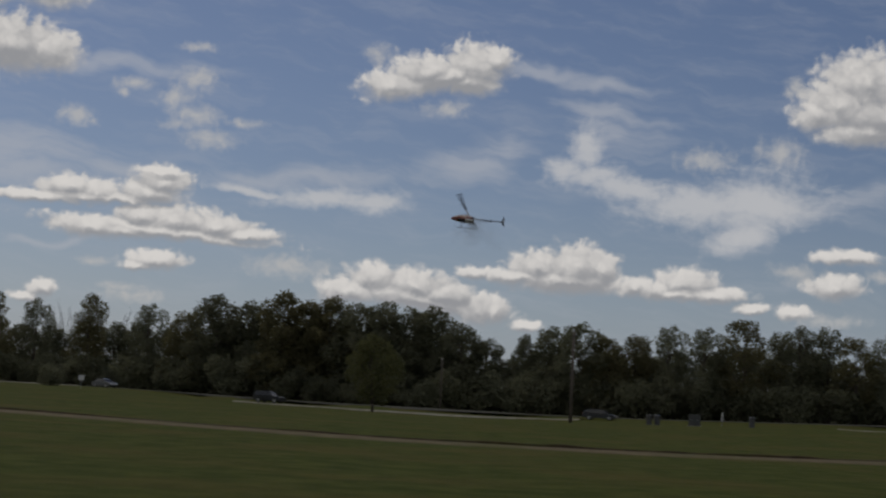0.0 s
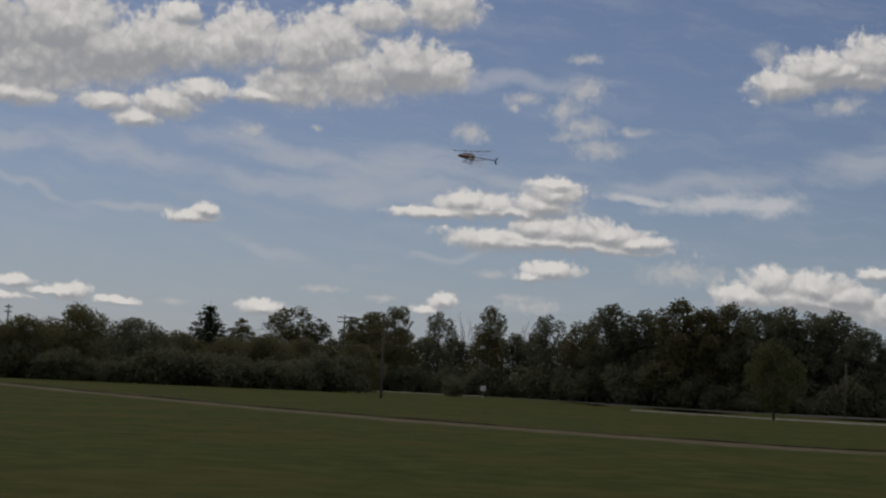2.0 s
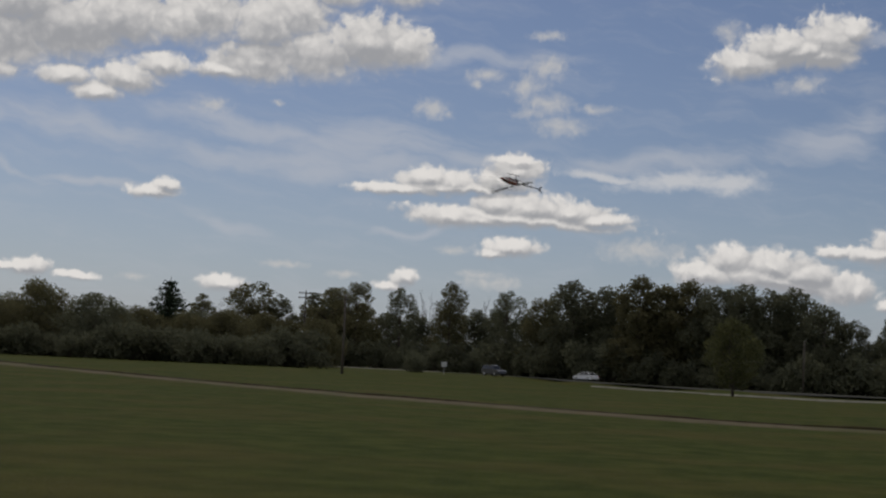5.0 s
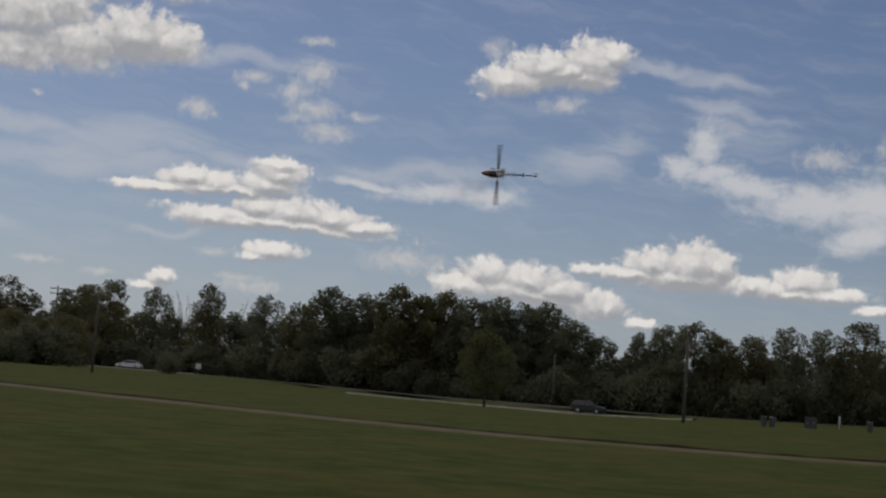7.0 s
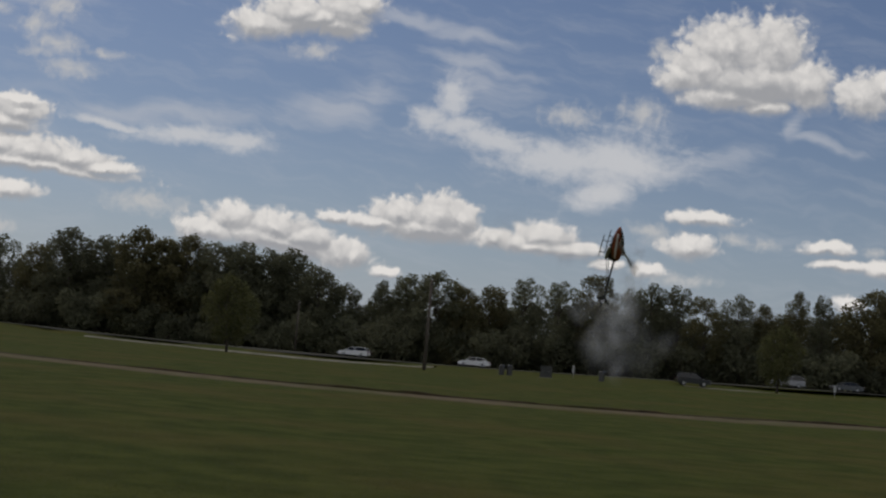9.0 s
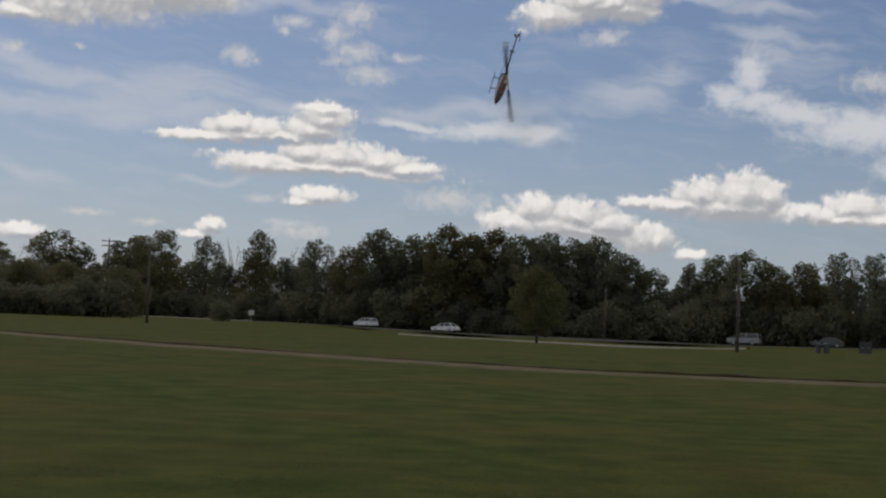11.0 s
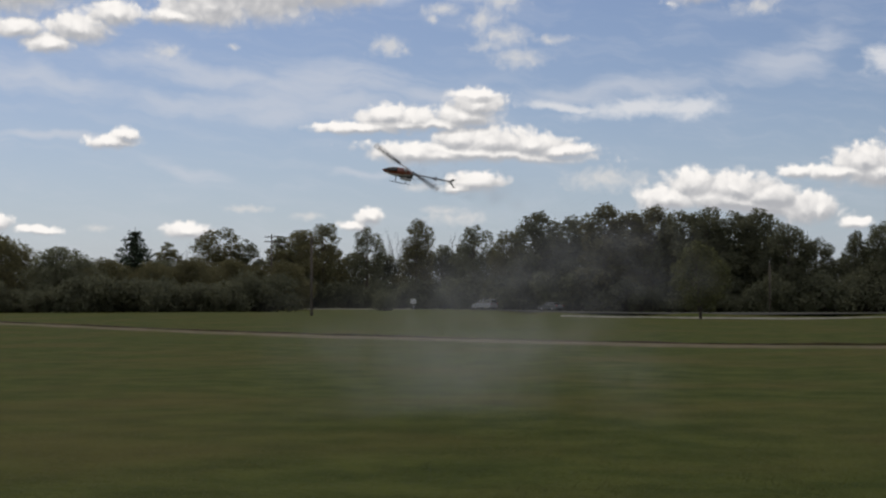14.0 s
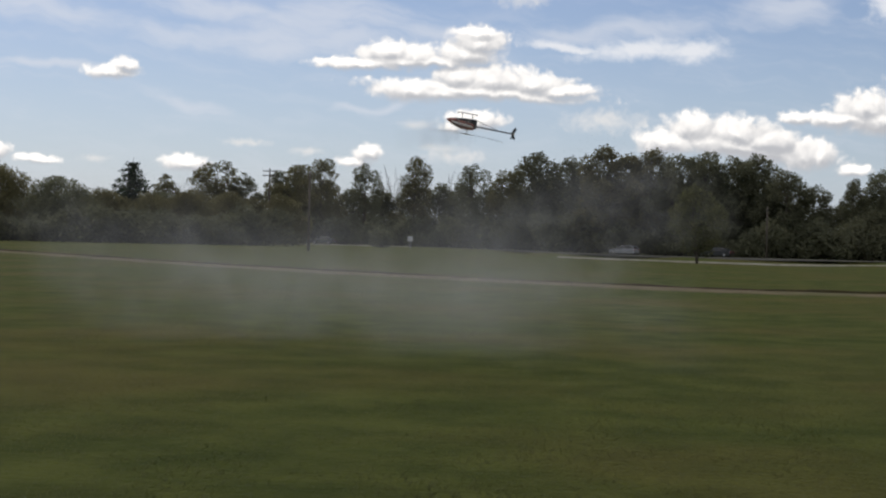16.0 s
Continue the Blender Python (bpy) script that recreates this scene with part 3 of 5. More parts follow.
def crown_leaves(rng, clumps, per, size):
    leaves = []
    for c, r in clumps:
        for _ in range(int(per * (r ** 2))):
            d = Vector((rng.gauss(0, 1), rng.gauss(0, 1), rng.gauss(0, 1))).normalized()
            k = r * (0.35 + 0.65 * rng.random() ** 0.5) * (1 + 0.25 * rng.gauss(0, 1) * 0.5)
            leaves.append((c + Vector((d.x * k, d.y * k, d.z * k * 0.8)), size * rng.uniform(0.6, 1.35), spun(rng)))
    return leaves


def broad_tree(seed, height=16.0, radius=4.6, base=0.12, clumps=26, per=75, size=0.5, mat=None, shape="round", gap=0.0):
    """A tapered trunk with limbs and a crown of many leaf clumps, uneven and with gaps."""
    rng = random.Random(seed)
    tree = new("tree")
    bm = bmesh.new()
    lean = Vector((rng.uniform(-0.4, 0.4), rng.uniform(-0.4, 0.4), 0))
    spine = [Vector((0, 0, -0.3)), Vector((0, 0, height * 0.2)) + lean * 0.3, Vector((0, 0, height * 0.5)) + lean, Vector((0, 0, height * 0.86)) + lean * 1.5]
    r0 = height * 0.016
    add_tube(bm, spine, [r0 * 1.25, r0, r0 * 0.6, r0 * 0.12], 8)
    centres = []
    for i in range(clumps):
        u = (i + rng.random()) / clumps
        z = height * (base + (0.97 - base) * u)
        if shape == "round":
            env = math.sin(math.pi * min(1, 0.14 + 0.83 * u)) ** 0.6
        elif shape == "oval":
            env = math.sin(math.pi * min(1, 0.1 + 0.88 * u)) ** 0.8
        else:
            env = (1 - u) ** 0.8 * 1.15 + 0.1
        a = i * 2.4 + rng.uniform(-0.6, 0.6)
        rr = radius * env * rng.uniform(0.35, 0.95)
        r = radius * rng.uniform(0.20, 0.38) * (0.75 + 0.5 * env)
        c = Vector((math.cos(a) * rr, math.sin(a) * rr, z - r * 0.4)) + lean * u
        centres.append((c, r))
    for c, r in centres[::2]:
        root = Vector((0, 0, max(height * 0.12, c.z - height * 0.2))) + lean * 0.6
        add_tube(bm, [root, root.lerp(c, 0.55) + Vector((0, 0, 0.3)), c], [r0 * 0.4, r0 * 0.25, r0 * 0.08], 5)
    soft(part("trunk", bm, BARK, tree, "dark grey-brown bark"))
    leaves = crown_leaves(rng, centres, per, size)
    crown = new("crown", leaf_mesh("crown", leaves, mat or LEAF))
    crown.parent = tree
    return tree


def spruce(seed, height=13.0, radius=5.4):
    rng = random.Random(seed)
    tree = new("spruce_tree")
    bm = tube([(0, 0, -0.3), (0, 0, height * 0.6), (0, 0, height)], [0.2, 0.1, 0.02], 8)
    leaves = []
    levels = 14
    for i in range(levels):
        u = i / levels
        z = height * (0.1 + 0.88 * u)
        reach = radius * (1 - u) ** 0.9 + 0.2
        for k in range(9):
            a = k * math.tau / 9 + i * 0.5 + rng.uniform(-0.2, 0.2)
            le = reach * rng.uniform(0.45, 1.15)
            tip = Vector((math.cos(a) * le, math.sin(a) * le, z - 0.12 * le + 0.06 * le * le))
            add_tube(bm, [(0, 0, z), tip], [0.03, 0.01], 4)
            for j in range(int(8 + 26 * le)):
                v = rng.random()
                leaves.append((Vector((0, 0, z)).lerp(tip, v) + Vector((rng.gauss(0, 0.13), rng.gauss(0, 0.13), rng.gauss(-0.1, 0.22))), rng.uniform(0.22, 0.45), spun(rng)))
    soft(part("trunk", bm, BARK, tree, "dark bark"))
    crown = new("crown", leaf_mesh("crown", leaves, NEEDLE))
    crown.parent = tree
    return tree


def bare_tree(seed, height=13.0):
    """A leafless tree: trunk and forking twigs."""
    rng = random.Random(seed)
    tree = new("bare_tree")
    bm = bmesh.new()

    def grow(p, d, length, r, depth):
        mid = p + d * length * 0.5 + Vector((rng.gauss(0, 0.06), rng.gauss(0, 0.06), 0)) * length
        end = p + d * length
        add_tube(bm, [p, mid, end], [r, r * 0.8, r * 0.55], 5, cap=False)
        if depth:
            for _ in range(3 if depth > 1 else 2):
                nd = (d + Vector((rng.gauss(0, 0.33), rng.gauss(0, 0.33), rng.uniform(0.0, 0.3)))).normalized()
                grow(end if rng.random() < 0.6 else mid, nd, length * rng.uniform(0.5, 0.72), r * 0.5, depth - 1)

    grow(Vector((0, 0, -0.3)), Vector((0, 0, 1)), height * 0.42, height * 0.015, 4)
    part("trunk", bm, BARK, tree, "grey leafless trunk and twigs")
    return tree


def shrub(seed, height=3.4, radius=2.6, mat=None):
    rng = random.Random(seed)
    ob = new("shrub")
    bm = bmesh.new()
    centres = []
    for i in range(15):
        a, u = i * 2.4, rng.random()
        rr = radius * rng.uniform(0.1, 0.8)
        r = radius * rng.uniform(0.28, 0.45)
        c = Vector((math.cos(a) * rr, math.sin(a) * rr, height * (0.12 + 0.62 * u)))
        centres.append((c, r))
        add_tube(bm, [(0, 0, -0.2), c * 0.6, c], [0.05, 0.035, 0.01], 5)
    part("trunk", bm, BARK, ob, "thin brown stems")
    crown = new("crown", leaf_mesh("crown", crown_leaves(rng, centres, 150, 0.30), mat or LEAF))
    crown.parent = ob
    return ob


FULL = [broad_tree(11 + k, 16.0, 4.8, 0.05, 40, 105, 0.42, LEAF if k % 3 else LEAF_WARM, "round") for k in range(4)]
TALL = [broad_tree(31 + k, 16.0, 3.2, 0.12, 26, 150, 0.40, LEAF if k else LEAF_WARM, "oval") for k in range(3)]
AIRY = [broad_tree(51 + k, 16.0, 4.2, 0.14, 28, 125, 0.36, LEAF if k % 2 else LEAF_WARM, "round") for k in range(3)]
DOME = [broad_tree(71 + k, 16.0, 7.6, 0.03, 42, 62, 0.45, LEAF_WARM if k else LEAF, "round") for k in range(3)]
SHRUB = [shrub(91 + k, mat=LEAF) for k in range(3)]
tree_rng = random.Random(5)
used = set()


def placed(ob, m):
    ob.matrix_basis = m
    return ob


def plant(kinds, az, d, height, widen, label, category, group):
    """One tree of a kind at an azimuth, a distance and a height."""
    fresh = [k for k in kinds if k.name not in used]
    proto = fresh[0] if fresh else tree_rng.choice(kinds)
    p = polar(az, d, -0.05)
    s = height / 16.0 if kinds not in (SHRUB,) else height / 3.4
    m = Matrix.Translation(p) @ pose(0, 0, 0, 0, 0, tree_rng.uniform(0, 360)) @ Matrix.Diagonal((s * widen, s * widen, s, 1))
    if proto.name in used:
        ob = placed(copy_thing(proto, Matrix()), m)
    else:
        used.add(proto.name)
        proto.matrix_basis = m
        ob = proto
    return tagged(ob, label=label, category=category, group=group)


def tree_height(el, d, az):
    return d * math.tan(radians(el)) + 1.6 - polar(az, d).z


def road_distance(az):
    """How far the road is in a direction."""
    return min((abs(math.degrees(math.atan2(p.x, p.y)) - az), p.length) for p in road_line)[1]


# crests of the trees: azimuth, elevation of the top, and how wide
WOOD = [(-16.64, 3.07, 1.0), (-14.96, 2.96, 0.9), (-13.11, 3.21, 0.85), (-10.82, 3.04, 0.95), (-9.44, 2.92, 0.9), (-8.32, 3.56, 1.0), (-7.06, 3.40, 0.95),
        (-5.86, 3.85, 0.95), (-4.92, 3.53, 1.0), (-4.02, 3.74, 1.0), (-2.99, 3.53, 1.0), (-2.10, 3.66, 1.0), (-1.08, 3.47, 1.0), (-0.29, 3.57, 1.0), (0.90, 2.98, 1.0), (1.92, 2.44, 0.9)]
RIGHT = [(3.29, 2.57, 0.6), (4.31, 2.92, 0.9), (5.45, 3.10, 1.0), (6.47, 2.68, 0.8), (7.43, 2.79, 0.9), (8.82, 3.27, 0.85), (10.14, 3.26, 0.9), (11.58, 3.56, 1.0),
         (12.72, 3.19, 0.8), (13.56, 3.46, 0.9), (14.45, 3.45, 0.85), (15.58, 3.06, 0.9), (16.77, 3.29, 0.9), (17.84, 2.92, 0.9), (18.79, 3.51, 0.6), (19.74, 3.50, 0.6),
         (21.62, 3.79, 1.1), (23.26, 3.48, 1.0), (25.01, 3.58, 1.0)]
LEFT = [(-31.99, 1.91, 1.0), (-30.23, 1.94, 1.1), (-28.35, 2.39, 1.0), (-26.27, 2.06, 1.05), (-24.66, 1.65, 1.0), (-22.99, 1.54, 1.0), (-21.56, 1.61, 1.0), (-20.00, 1.62, 0.9)]
LEFT_BACK = [(-22.34, 2.27, 0.8), (-20.48, 2.72, 0.9), (-19.40, 2.34, 0.8), (-18.20, 2.47, 0.75), (-17.48, 2.71, 0.9)]

for az, el, w in WOOD:
    d = road_distance(az) + tree_rng.uniform(20, 26)
    kinds = AIRY if az < -9.6 else FULL
    plant(kinds, az, d, tree_height(el, d, az) * (1.02 if az < -9.6 else 0.98), w * (1.05 if az < -9.6 else 1.15), "tall dark green broadleaf tree at the edge of the woods", "tree", "trees of the woods")
for az, el, w in RIGHT:
    d = road_distance(az) + tree_rng.uniform(18, 24)
    kinds = AIRY if az > 7.8 and az < 20.5 else FULL
    plant(kinds, az, d, tree_height(el, d, az) * 1.02, w * 1.15, "dark green broadleaf tree with sky showing between its branches", "tree", "trees behind the road")
for az, el, w in LEFT:
    d = 205 + tree_rng.uniform(-4, 8)
    plant(DOME, az, d, tree_height(el, d, az) * 1.04, w * 1.2, "low round-topped olive green tree in the hedge", "tree", "hedge trees")
for az, el, w in LEFT_BACK:
    d = 298 + tree_rng.uniform(-5, 8)
    plant(TALL if w < 0.9 else AIRY, az, d, tree_height(el, d, az) * 1.06, w * 1.7, "slim dark broadleaf tree behind the hedge", "tree", "trees behind the hedge")
# a second, darker rank fills the woods
for k in range(40):
    az = -17.5 + k * 1.06 + tree_rng.uniform(-0.3, 0.3)
    crest = min(((abs(a - az), el) for a, el, w in WOOD + RIGHT))[1]
    d = road_distance(az) + tree_rng.uniform(34, 52)
    plant(FULL, az, d, max(6.0, tree_height(crest, d, az) * tree_rng.uniform(0.66, 0.80)), 1.35, "dark broadleaf tree deep in the woods", "tree", "trees of the woods")
for k in range(17):
    az = -35 + k * 1.05 + tree_rng.uniform(-0.2, 0.2)
    d = 232 + tree_rng.uniform(-4, 8)
    plant(DOME, az, d, tree_height(1.75, d, az) * tree_rng.uniform(0.85, 1.05), 1.2, "low dark tree at the back of the hedge", "tree", "hedge trees")
# undergrowth along the wood's edge
for k in range(90):
    az = -18 + k * 0.5 + tree_rng.uniform(-0.15, 0.15)
    d = road_distance(az) + tree_rng.uniform(16, 24)
    plant(SHRUB, az, d, tree_rng.uniform(3.0, 7.5), tree_rng.uniform(0.75, 1.1), "dark green undergrowth shrub at the foot of the woods", "shrub", "undergrowth shrubs")
for k in range(30):
    az = -34 + k * 0.53 + tree_rng.uniform(-0.1, 0.1)
    plant(SHRUB, az, 197 + tree_rng.uniform(-2, 4), tree_rng.uniform(2.6, 6.0), tree_rng.uniform(0.8, 1.25), "low dark shrub at the foot of the hedge", "shrub", "hedge shrubs")
plant(SHRUB, -14.23, 215, 3.6, 0.8, "single rounded olive shrub before the woods", "shrub", "")

fir = spruce(7)
fir.matrix_basis = Matrix.Translation(polar(-23.63, 236)) @ Matrix.Diagonal((1.35, 1.35, tree_height(2.87, 236, -23.63) / 13.0, 1))
tagged(fir, label="dark pointed spruce standing above the hedge", category="spruce tree")
bare = bare_tree(3)
bare.matrix_basis = Matrix.Translation(polar(-14.06, 312)) @ Matrix.Diagonal((1, 1, tree_height(2.90, 312, -14.06) / 13.6, 1))
tagged(bare, label="grey leafless tree rising behind the woods", category="bare tree", group="bare trees")
for az, el in ((-13.76, 2.73), (-11.73, 2.79), (-11.98, 2.61), (-11.43, 2.55), (-21.92, 2.33), (-21.44, 2.27), (-19.04, 2.40)):
    placed(copy_thing(bare, Matrix()), Matrix.Translation(polar(az, 312)) @ pose(0, 0, 0, 0, 0, az * 77) @ Matrix.Diagonal((1, 1, tree_height(el, 312, az) / 13.6, 1)))

young = broad_tree(201, 7.6, 2.5, 0.2, 34, 260, 0.22, LEAF_YOUNG, "oval")
young.matrix_basis = Matrix.Translation(polar(-2.34, 150, -0.05)) @ Matrix.Diagonal((1.09, 1.09, 1.05, 1))
tagged(young, label="young olive green lawn tree on the mown field", category="tree", group="young lawn trees")
placed(copy_thing(young, Matrix()), Matrix.Translation(polar(18.33, 166, -0.05)) @ pose(0, 0, 0, 0, 0, 140) @ Matrix.Diagonal((0.95, 0.95, 1.0, 1)))

# ---- poles, signs and boxes ----


def utility_pole(az, d, height, radius, arm=0.0, label=""):
    ob = thing("utility_pole", Matrix.Translation(polar(az, d, -0.1)) @ pose(0, 0, 0, 0, 0, -az), label, "utility pole", "")
    soft(part("shaft", tube([(0, 0, 0), (0, 0, height * 0.5), (0, 0, height)], [radius, radius * 0.85, radius * 0.68], 12), POLE_WOOD, ob, "weathered round wooden shaft"))
    part("cap", tube([(0, 0, height), (0, 0, height + 0.06)], [radius * 0.72, radius * 0.5], 12), GALV, ob)
    if arm:
        for dz in (0.45, 1.25):
            cross = part("crossarm", box(-arm, arm, -0.09 - radius, -radius + 0.02, height - dz - 0.07, height - dz + 0.07, bevel=0.01), POLE_WOOD, ob)
            for x in (-arm * 0.9, -arm * 0.45, arm * 0.45, arm * 0.9):
                part("insulator", tube([(x, -radius - 0.04, height - dz + 0.07), (x, -radius - 0.04, height - dz + 0.17), (x, -radius - 0.04, height - dz + 0.25)], [0.03, 0.06, 0.03], 8), CABINET_GREY, cross)
    else:
        part("bracket", box(-0.05, 0.32, -radius - 0.04, -radius + 0.02, height - 0.5, height - 0.4, bevel=0.01), CABINET_GREY, ob)
    return ob


utility_pole(5.14, 148, 9.0, 0.18, label="tall weathered wooden pole standing in the field")
utility_pole(-17.05, 150, 7.9, 0.14, label="slim weathered wooden pole standing in the field")
utility_pole(0.2, 226, 7.6, 0.14, label="thin wooden pole beside the road")
utility_pole(-18.56, 262, 13.1, 0.17, arm=1.25, label="wooden power pole with two crossarms behind the hedge")
utility_pole(-30.94, 262, 12.0, 0.17, arm=0.6, label="wooden power pole with crossarms above the hedge")


def road_sign(az, d, height, w, h, label):
    ob = thing("road_sign", Matrix.Translation(polar(az, d, -0.1)) @ pose(0, 0, 0, 0, 0, -az), label, "road sign")
    part("post", box(-0.03, 0.03, -0.02, 0.02, 0, height, bevel=0.006), GALV, ob, "galvanised steel post")
    part("panel", box(-w / 2, w / 2, -0.055, -0.025, height - h, height + 0.02, bevel=0.008), SIGN_WHITE, ob, "white sign panel")
    part("clamp", box(-0.05, 0.05, -0.025, 0.03, height - h * 0.6, height - h * 0.5), GALV, ob)
    return ob


road_sign(-13.19, 200, 1.75, 0.72, 0.62, "white square road sign on a steel post")
road_sign(10.78, 176, 1.6, 0.22, 0.9, "narrow white marker panel on a post")
road_sign(20.41, 182, 1.5, 0.3, 0.7, "small pale marker sign beside the road")


def barrel(az, d, label):
    ob = thing("litter_barrel", Matrix.Translation(polar(az, d)), label, "litter barrel")
    rings = [(0.29, 0), (0.31, 0.04), (0.29, 0.06), (0.29, 0.3), (0.31, 0.33), (0.29, 0.36), (0.29, 0.62), (0.31, 0.65), (0.29, 0.68), (0.29, 0.92), (0.31, 0.95)]
    soft(part("drum", loft([[(r * math.cos(k * math.tau / 20), r * math.sin(k * math.tau / 20), z) for k in range(20)] for r, z in rings]), CABINET_GREY, ob))
    part("lid", loft([[(r * math.cos(k * math.tau / 20), r * math.sin(k * math.tau / 20), z) for k in range(20)] for r, z in ((0.33, 0.95), (0.33, 0.99), (0.2, 1.07))]), PAINT_DARK, ob)
    return ob


def cabinet(az, d, label):
    ob = thing("utility_cabinet", Matrix.Translation(polar(az, d, -0.03)) @ pose(0, 0, 0, 0, 0, -az), label, "utility cabinet")
    part("plinth", box(-0.7, 0.7, -0.45, 0.45, 0, 0.12, bevel=0.01), CONCRETE, ob)
    part("body", box(-0.62, 0.62, -0.38, 0.38, 0.12, 1.22, bevel=0.02), CABINET_GREY, ob)
    part("lid", box(-0.66, 0.66, -0.42, 0.42, 1.22, 1.29, bevel=0.02), CABINET_GREY, ob)
    for x in (-0.305, 0.305):
        door = part("door", box(x - 0.28, x + 0.28, -0.41, -0.382, 0.2, 1.15, bevel=0.008), CABINET_GREY, ob)
        part("handle", box(x - 0.02, x + 0.02, -0.44, -0.41, 0.6, 0.78, bevel=0.005), GALV, door)
    return ob


barrel(8.38, 160, "dark drum-shaped litter barrel on the grass")
barrel(8.08, 160, "dark drum-shaped litter barrel on the grass")
cabinet(9.76, 160, "grey green utility cabinet with two doors on the grass")
barrel(11.86, 160, "dark drum-shaped litter barrel on the grass")

# ---- cars ----


def car_ring(points, y):
    return [(x, y, z) for x, z in points]


def build_car(style, paint, label):
    """A car that points along +x, its wheels on z = 0."""
    car = thing("car", Matrix(), label, "car", "cars on the road")
    if style == "sedan":
        L, top, w = 4.7, 1.44, 0.89
        hull = [(-2.33, 0.34), (-2.36, 0.62), (-2.28, 0.90), (-1.75, 0.96), (-0.2, 0.93), (0.95, 0.90), (1.9, 0.80), (2.28, 0.66), (2.34, 0.42), (2.26, 0.26), (-2.2, 0.26)]
        roof = [(-1.85, 0.93), (-1.15, 1.36), (-0.75, 1.43), (0.05, 1.44), (0.45, 1.36), (1.15, 0.92)]
    elif style == "wagon":
        L, top, w = 4.7, 1.48, 0.9
        hull = [(-2.33, 0.34), (-2.36, 0.70), (-2.30, 0.98), (-1.75, 0.98), (-0.2, 0.95), (0.95, 0.92), (1.9, 0.82), (2.28, 0.66), (2.34, 0.42), (2.26, 0.26), (-2.2, 0.26)]
        roof = [(-2.25, 0.96), (-1.85, 1.40), (-1.2, 1.48), (0.05, 1.47), (0.45, 1.38), (1.15, 0.93)]
    else:
        L, top, w = 4.75, 1.78, 0.95
        hull = [(-2.30, 0.45), (-2.36, 0.80), (-2.33, 1.10), (-1.7, 1.12), (-0.2, 1.10), (0.95, 1.08), (2.0, 1.00), (2.32, 0.85), (2.36, 0.55), (2.28, 0.36), (-2.2, 0.36)]
        roof = [(-2.30, 1.10), (-2.12, 1.66), (-1.7, 1.76), (0.0, 1.78), (0.35, 1.70), (1.05, 1.10)]
    body = loft([car_ring([(x * 0.97, z * 0.98 + 0.01) for x, z in hull], -w), car_ring(hull, -w * 0.93), car_ring(hull, w * 0.93), car_ring([(x * 0.97, z * 0.98 + 0.01) for x, z in hull], w)])
    part("body", body, paint, car)
    cab = loft([car_ring(roof, -w * 0.86), car_ring([(x * 0.96, z) for x, z in roof], w * 0.86)])
    for v in cab.verts:  # the glass house leans inwards
        v.co.y *= 1 - 0.22 * max(0, (v.co.z - roof[0][1]) / (top - roof[0][1]))
    part("glasshouse", cab, CAR_GLASS, car, "dark tinted windows")
    cap = [(x, z + 0.012) for x, z in roof[1:-1]]
    rim_pts = cap + [(x, z - 0.05) for x, z in reversed(cap)]
    part("roof", loft([car_ring(rim_pts, -w * 0.70), car_ring(rim_pts, w * 0.70)]), paint, car)
    for side in (-1, 1):
        for (xa, za), (xb, zb) in ((roof[0], roof[1]), (roof[-1], roof[-2]), ((-0.35, roof[0][1]), (-0.35, top - 0.03))):
            part("pillar", tube([(xa, side * w * 0.865, za), (xb, side * w * 0.69, zb)], 0.045, 6), paint, car)
        part("mirror", box(0.72, 0.9, side * (w + 0.09) - 0.08, side * (w + 0.09) + 0.08, roof[-1][1] + 0.03, roof[-1][1] + 0.16, bevel=0.03), paint, car)
        part("headlight", box(2.12, 2.30, side * w * 0.72 - 0.16, side * w * 0.72 + 0.16, hull[7][1] - 0.07, hull[7][1] + 0.06, bevel=0.03), LAMP_CLEAR, car, "clear headlight")
        part("tail_light", box(-2.38, -2.24, side * w * 0.78 - 0.12, side * w * 0.78 + 0.12, hull[1][1] + 0.05, hull[1][1] + 0.24, bevel=0.02), LAMP_RED, car, "red tail light")
        for x in (-1.38, 1.42):
            r = 0.33 if style != "suv" else 0.37
            tyre = []
            for yy, rr in ((-0.10, r * 0.86), (-0.08, r), (0.08, r), (0.10, r * 0.86)):
                tyre.append([(x + rr * math.cos(k * math.tau / 20), side * (w - 0.1) + yy, r + rr * math.sin(k * math.tau / 20)) for k in range(20)])
            wheel = part("wheel", loft(tyre), RUBBER, car, "black tyre")
            disc = []
            for yy, rr in ((0.0, r * 0.62), (side * 0.108, r * 0.60), (side * 0.112, r * 0.2)):
                disc.append([(x + rr * math.cos(k * math.tau / 14), side * (w - 0.1) + yy, r + rr * math.sin(k * math.tau / 14)) for k in range(14)])
            part("rim", loft(disc), RIM, wheel, "alloy rim")
    car.scale = (0.95, 0.95, 0.97)
    part("bumper", box(2.2, 2.39, -w * 0.9, w * 0.9, 0.36, 0.54, bevel=0.04), paint, car)
    part("bumper", box(-2.41, -2.22, -w * 0.9, w * 0.9, 0.38, 0.58, bevel=0.04), paint, car)
    return car


ROAD_S = [0.0]
for p, q in zip(road_line, road_line[1:]):
    ROAD_S.append(ROAD_S[-1] + (q - p).length)


def road_at(s):
    s = min(max(s, 1.0), ROAD_S[-1] - 1.0)
    i = max(k for k in range(len(ROAD_S) - 1) if ROAD_S[k] <= s)
    u = (s - ROAD_S[i]) / (ROAD_S[i + 1] - ROAD_S[i])
    d = (road_line[i + 1] - road_line[i]).normalized()
    return road_line[i].lerp(road_line[i + 1], u), d


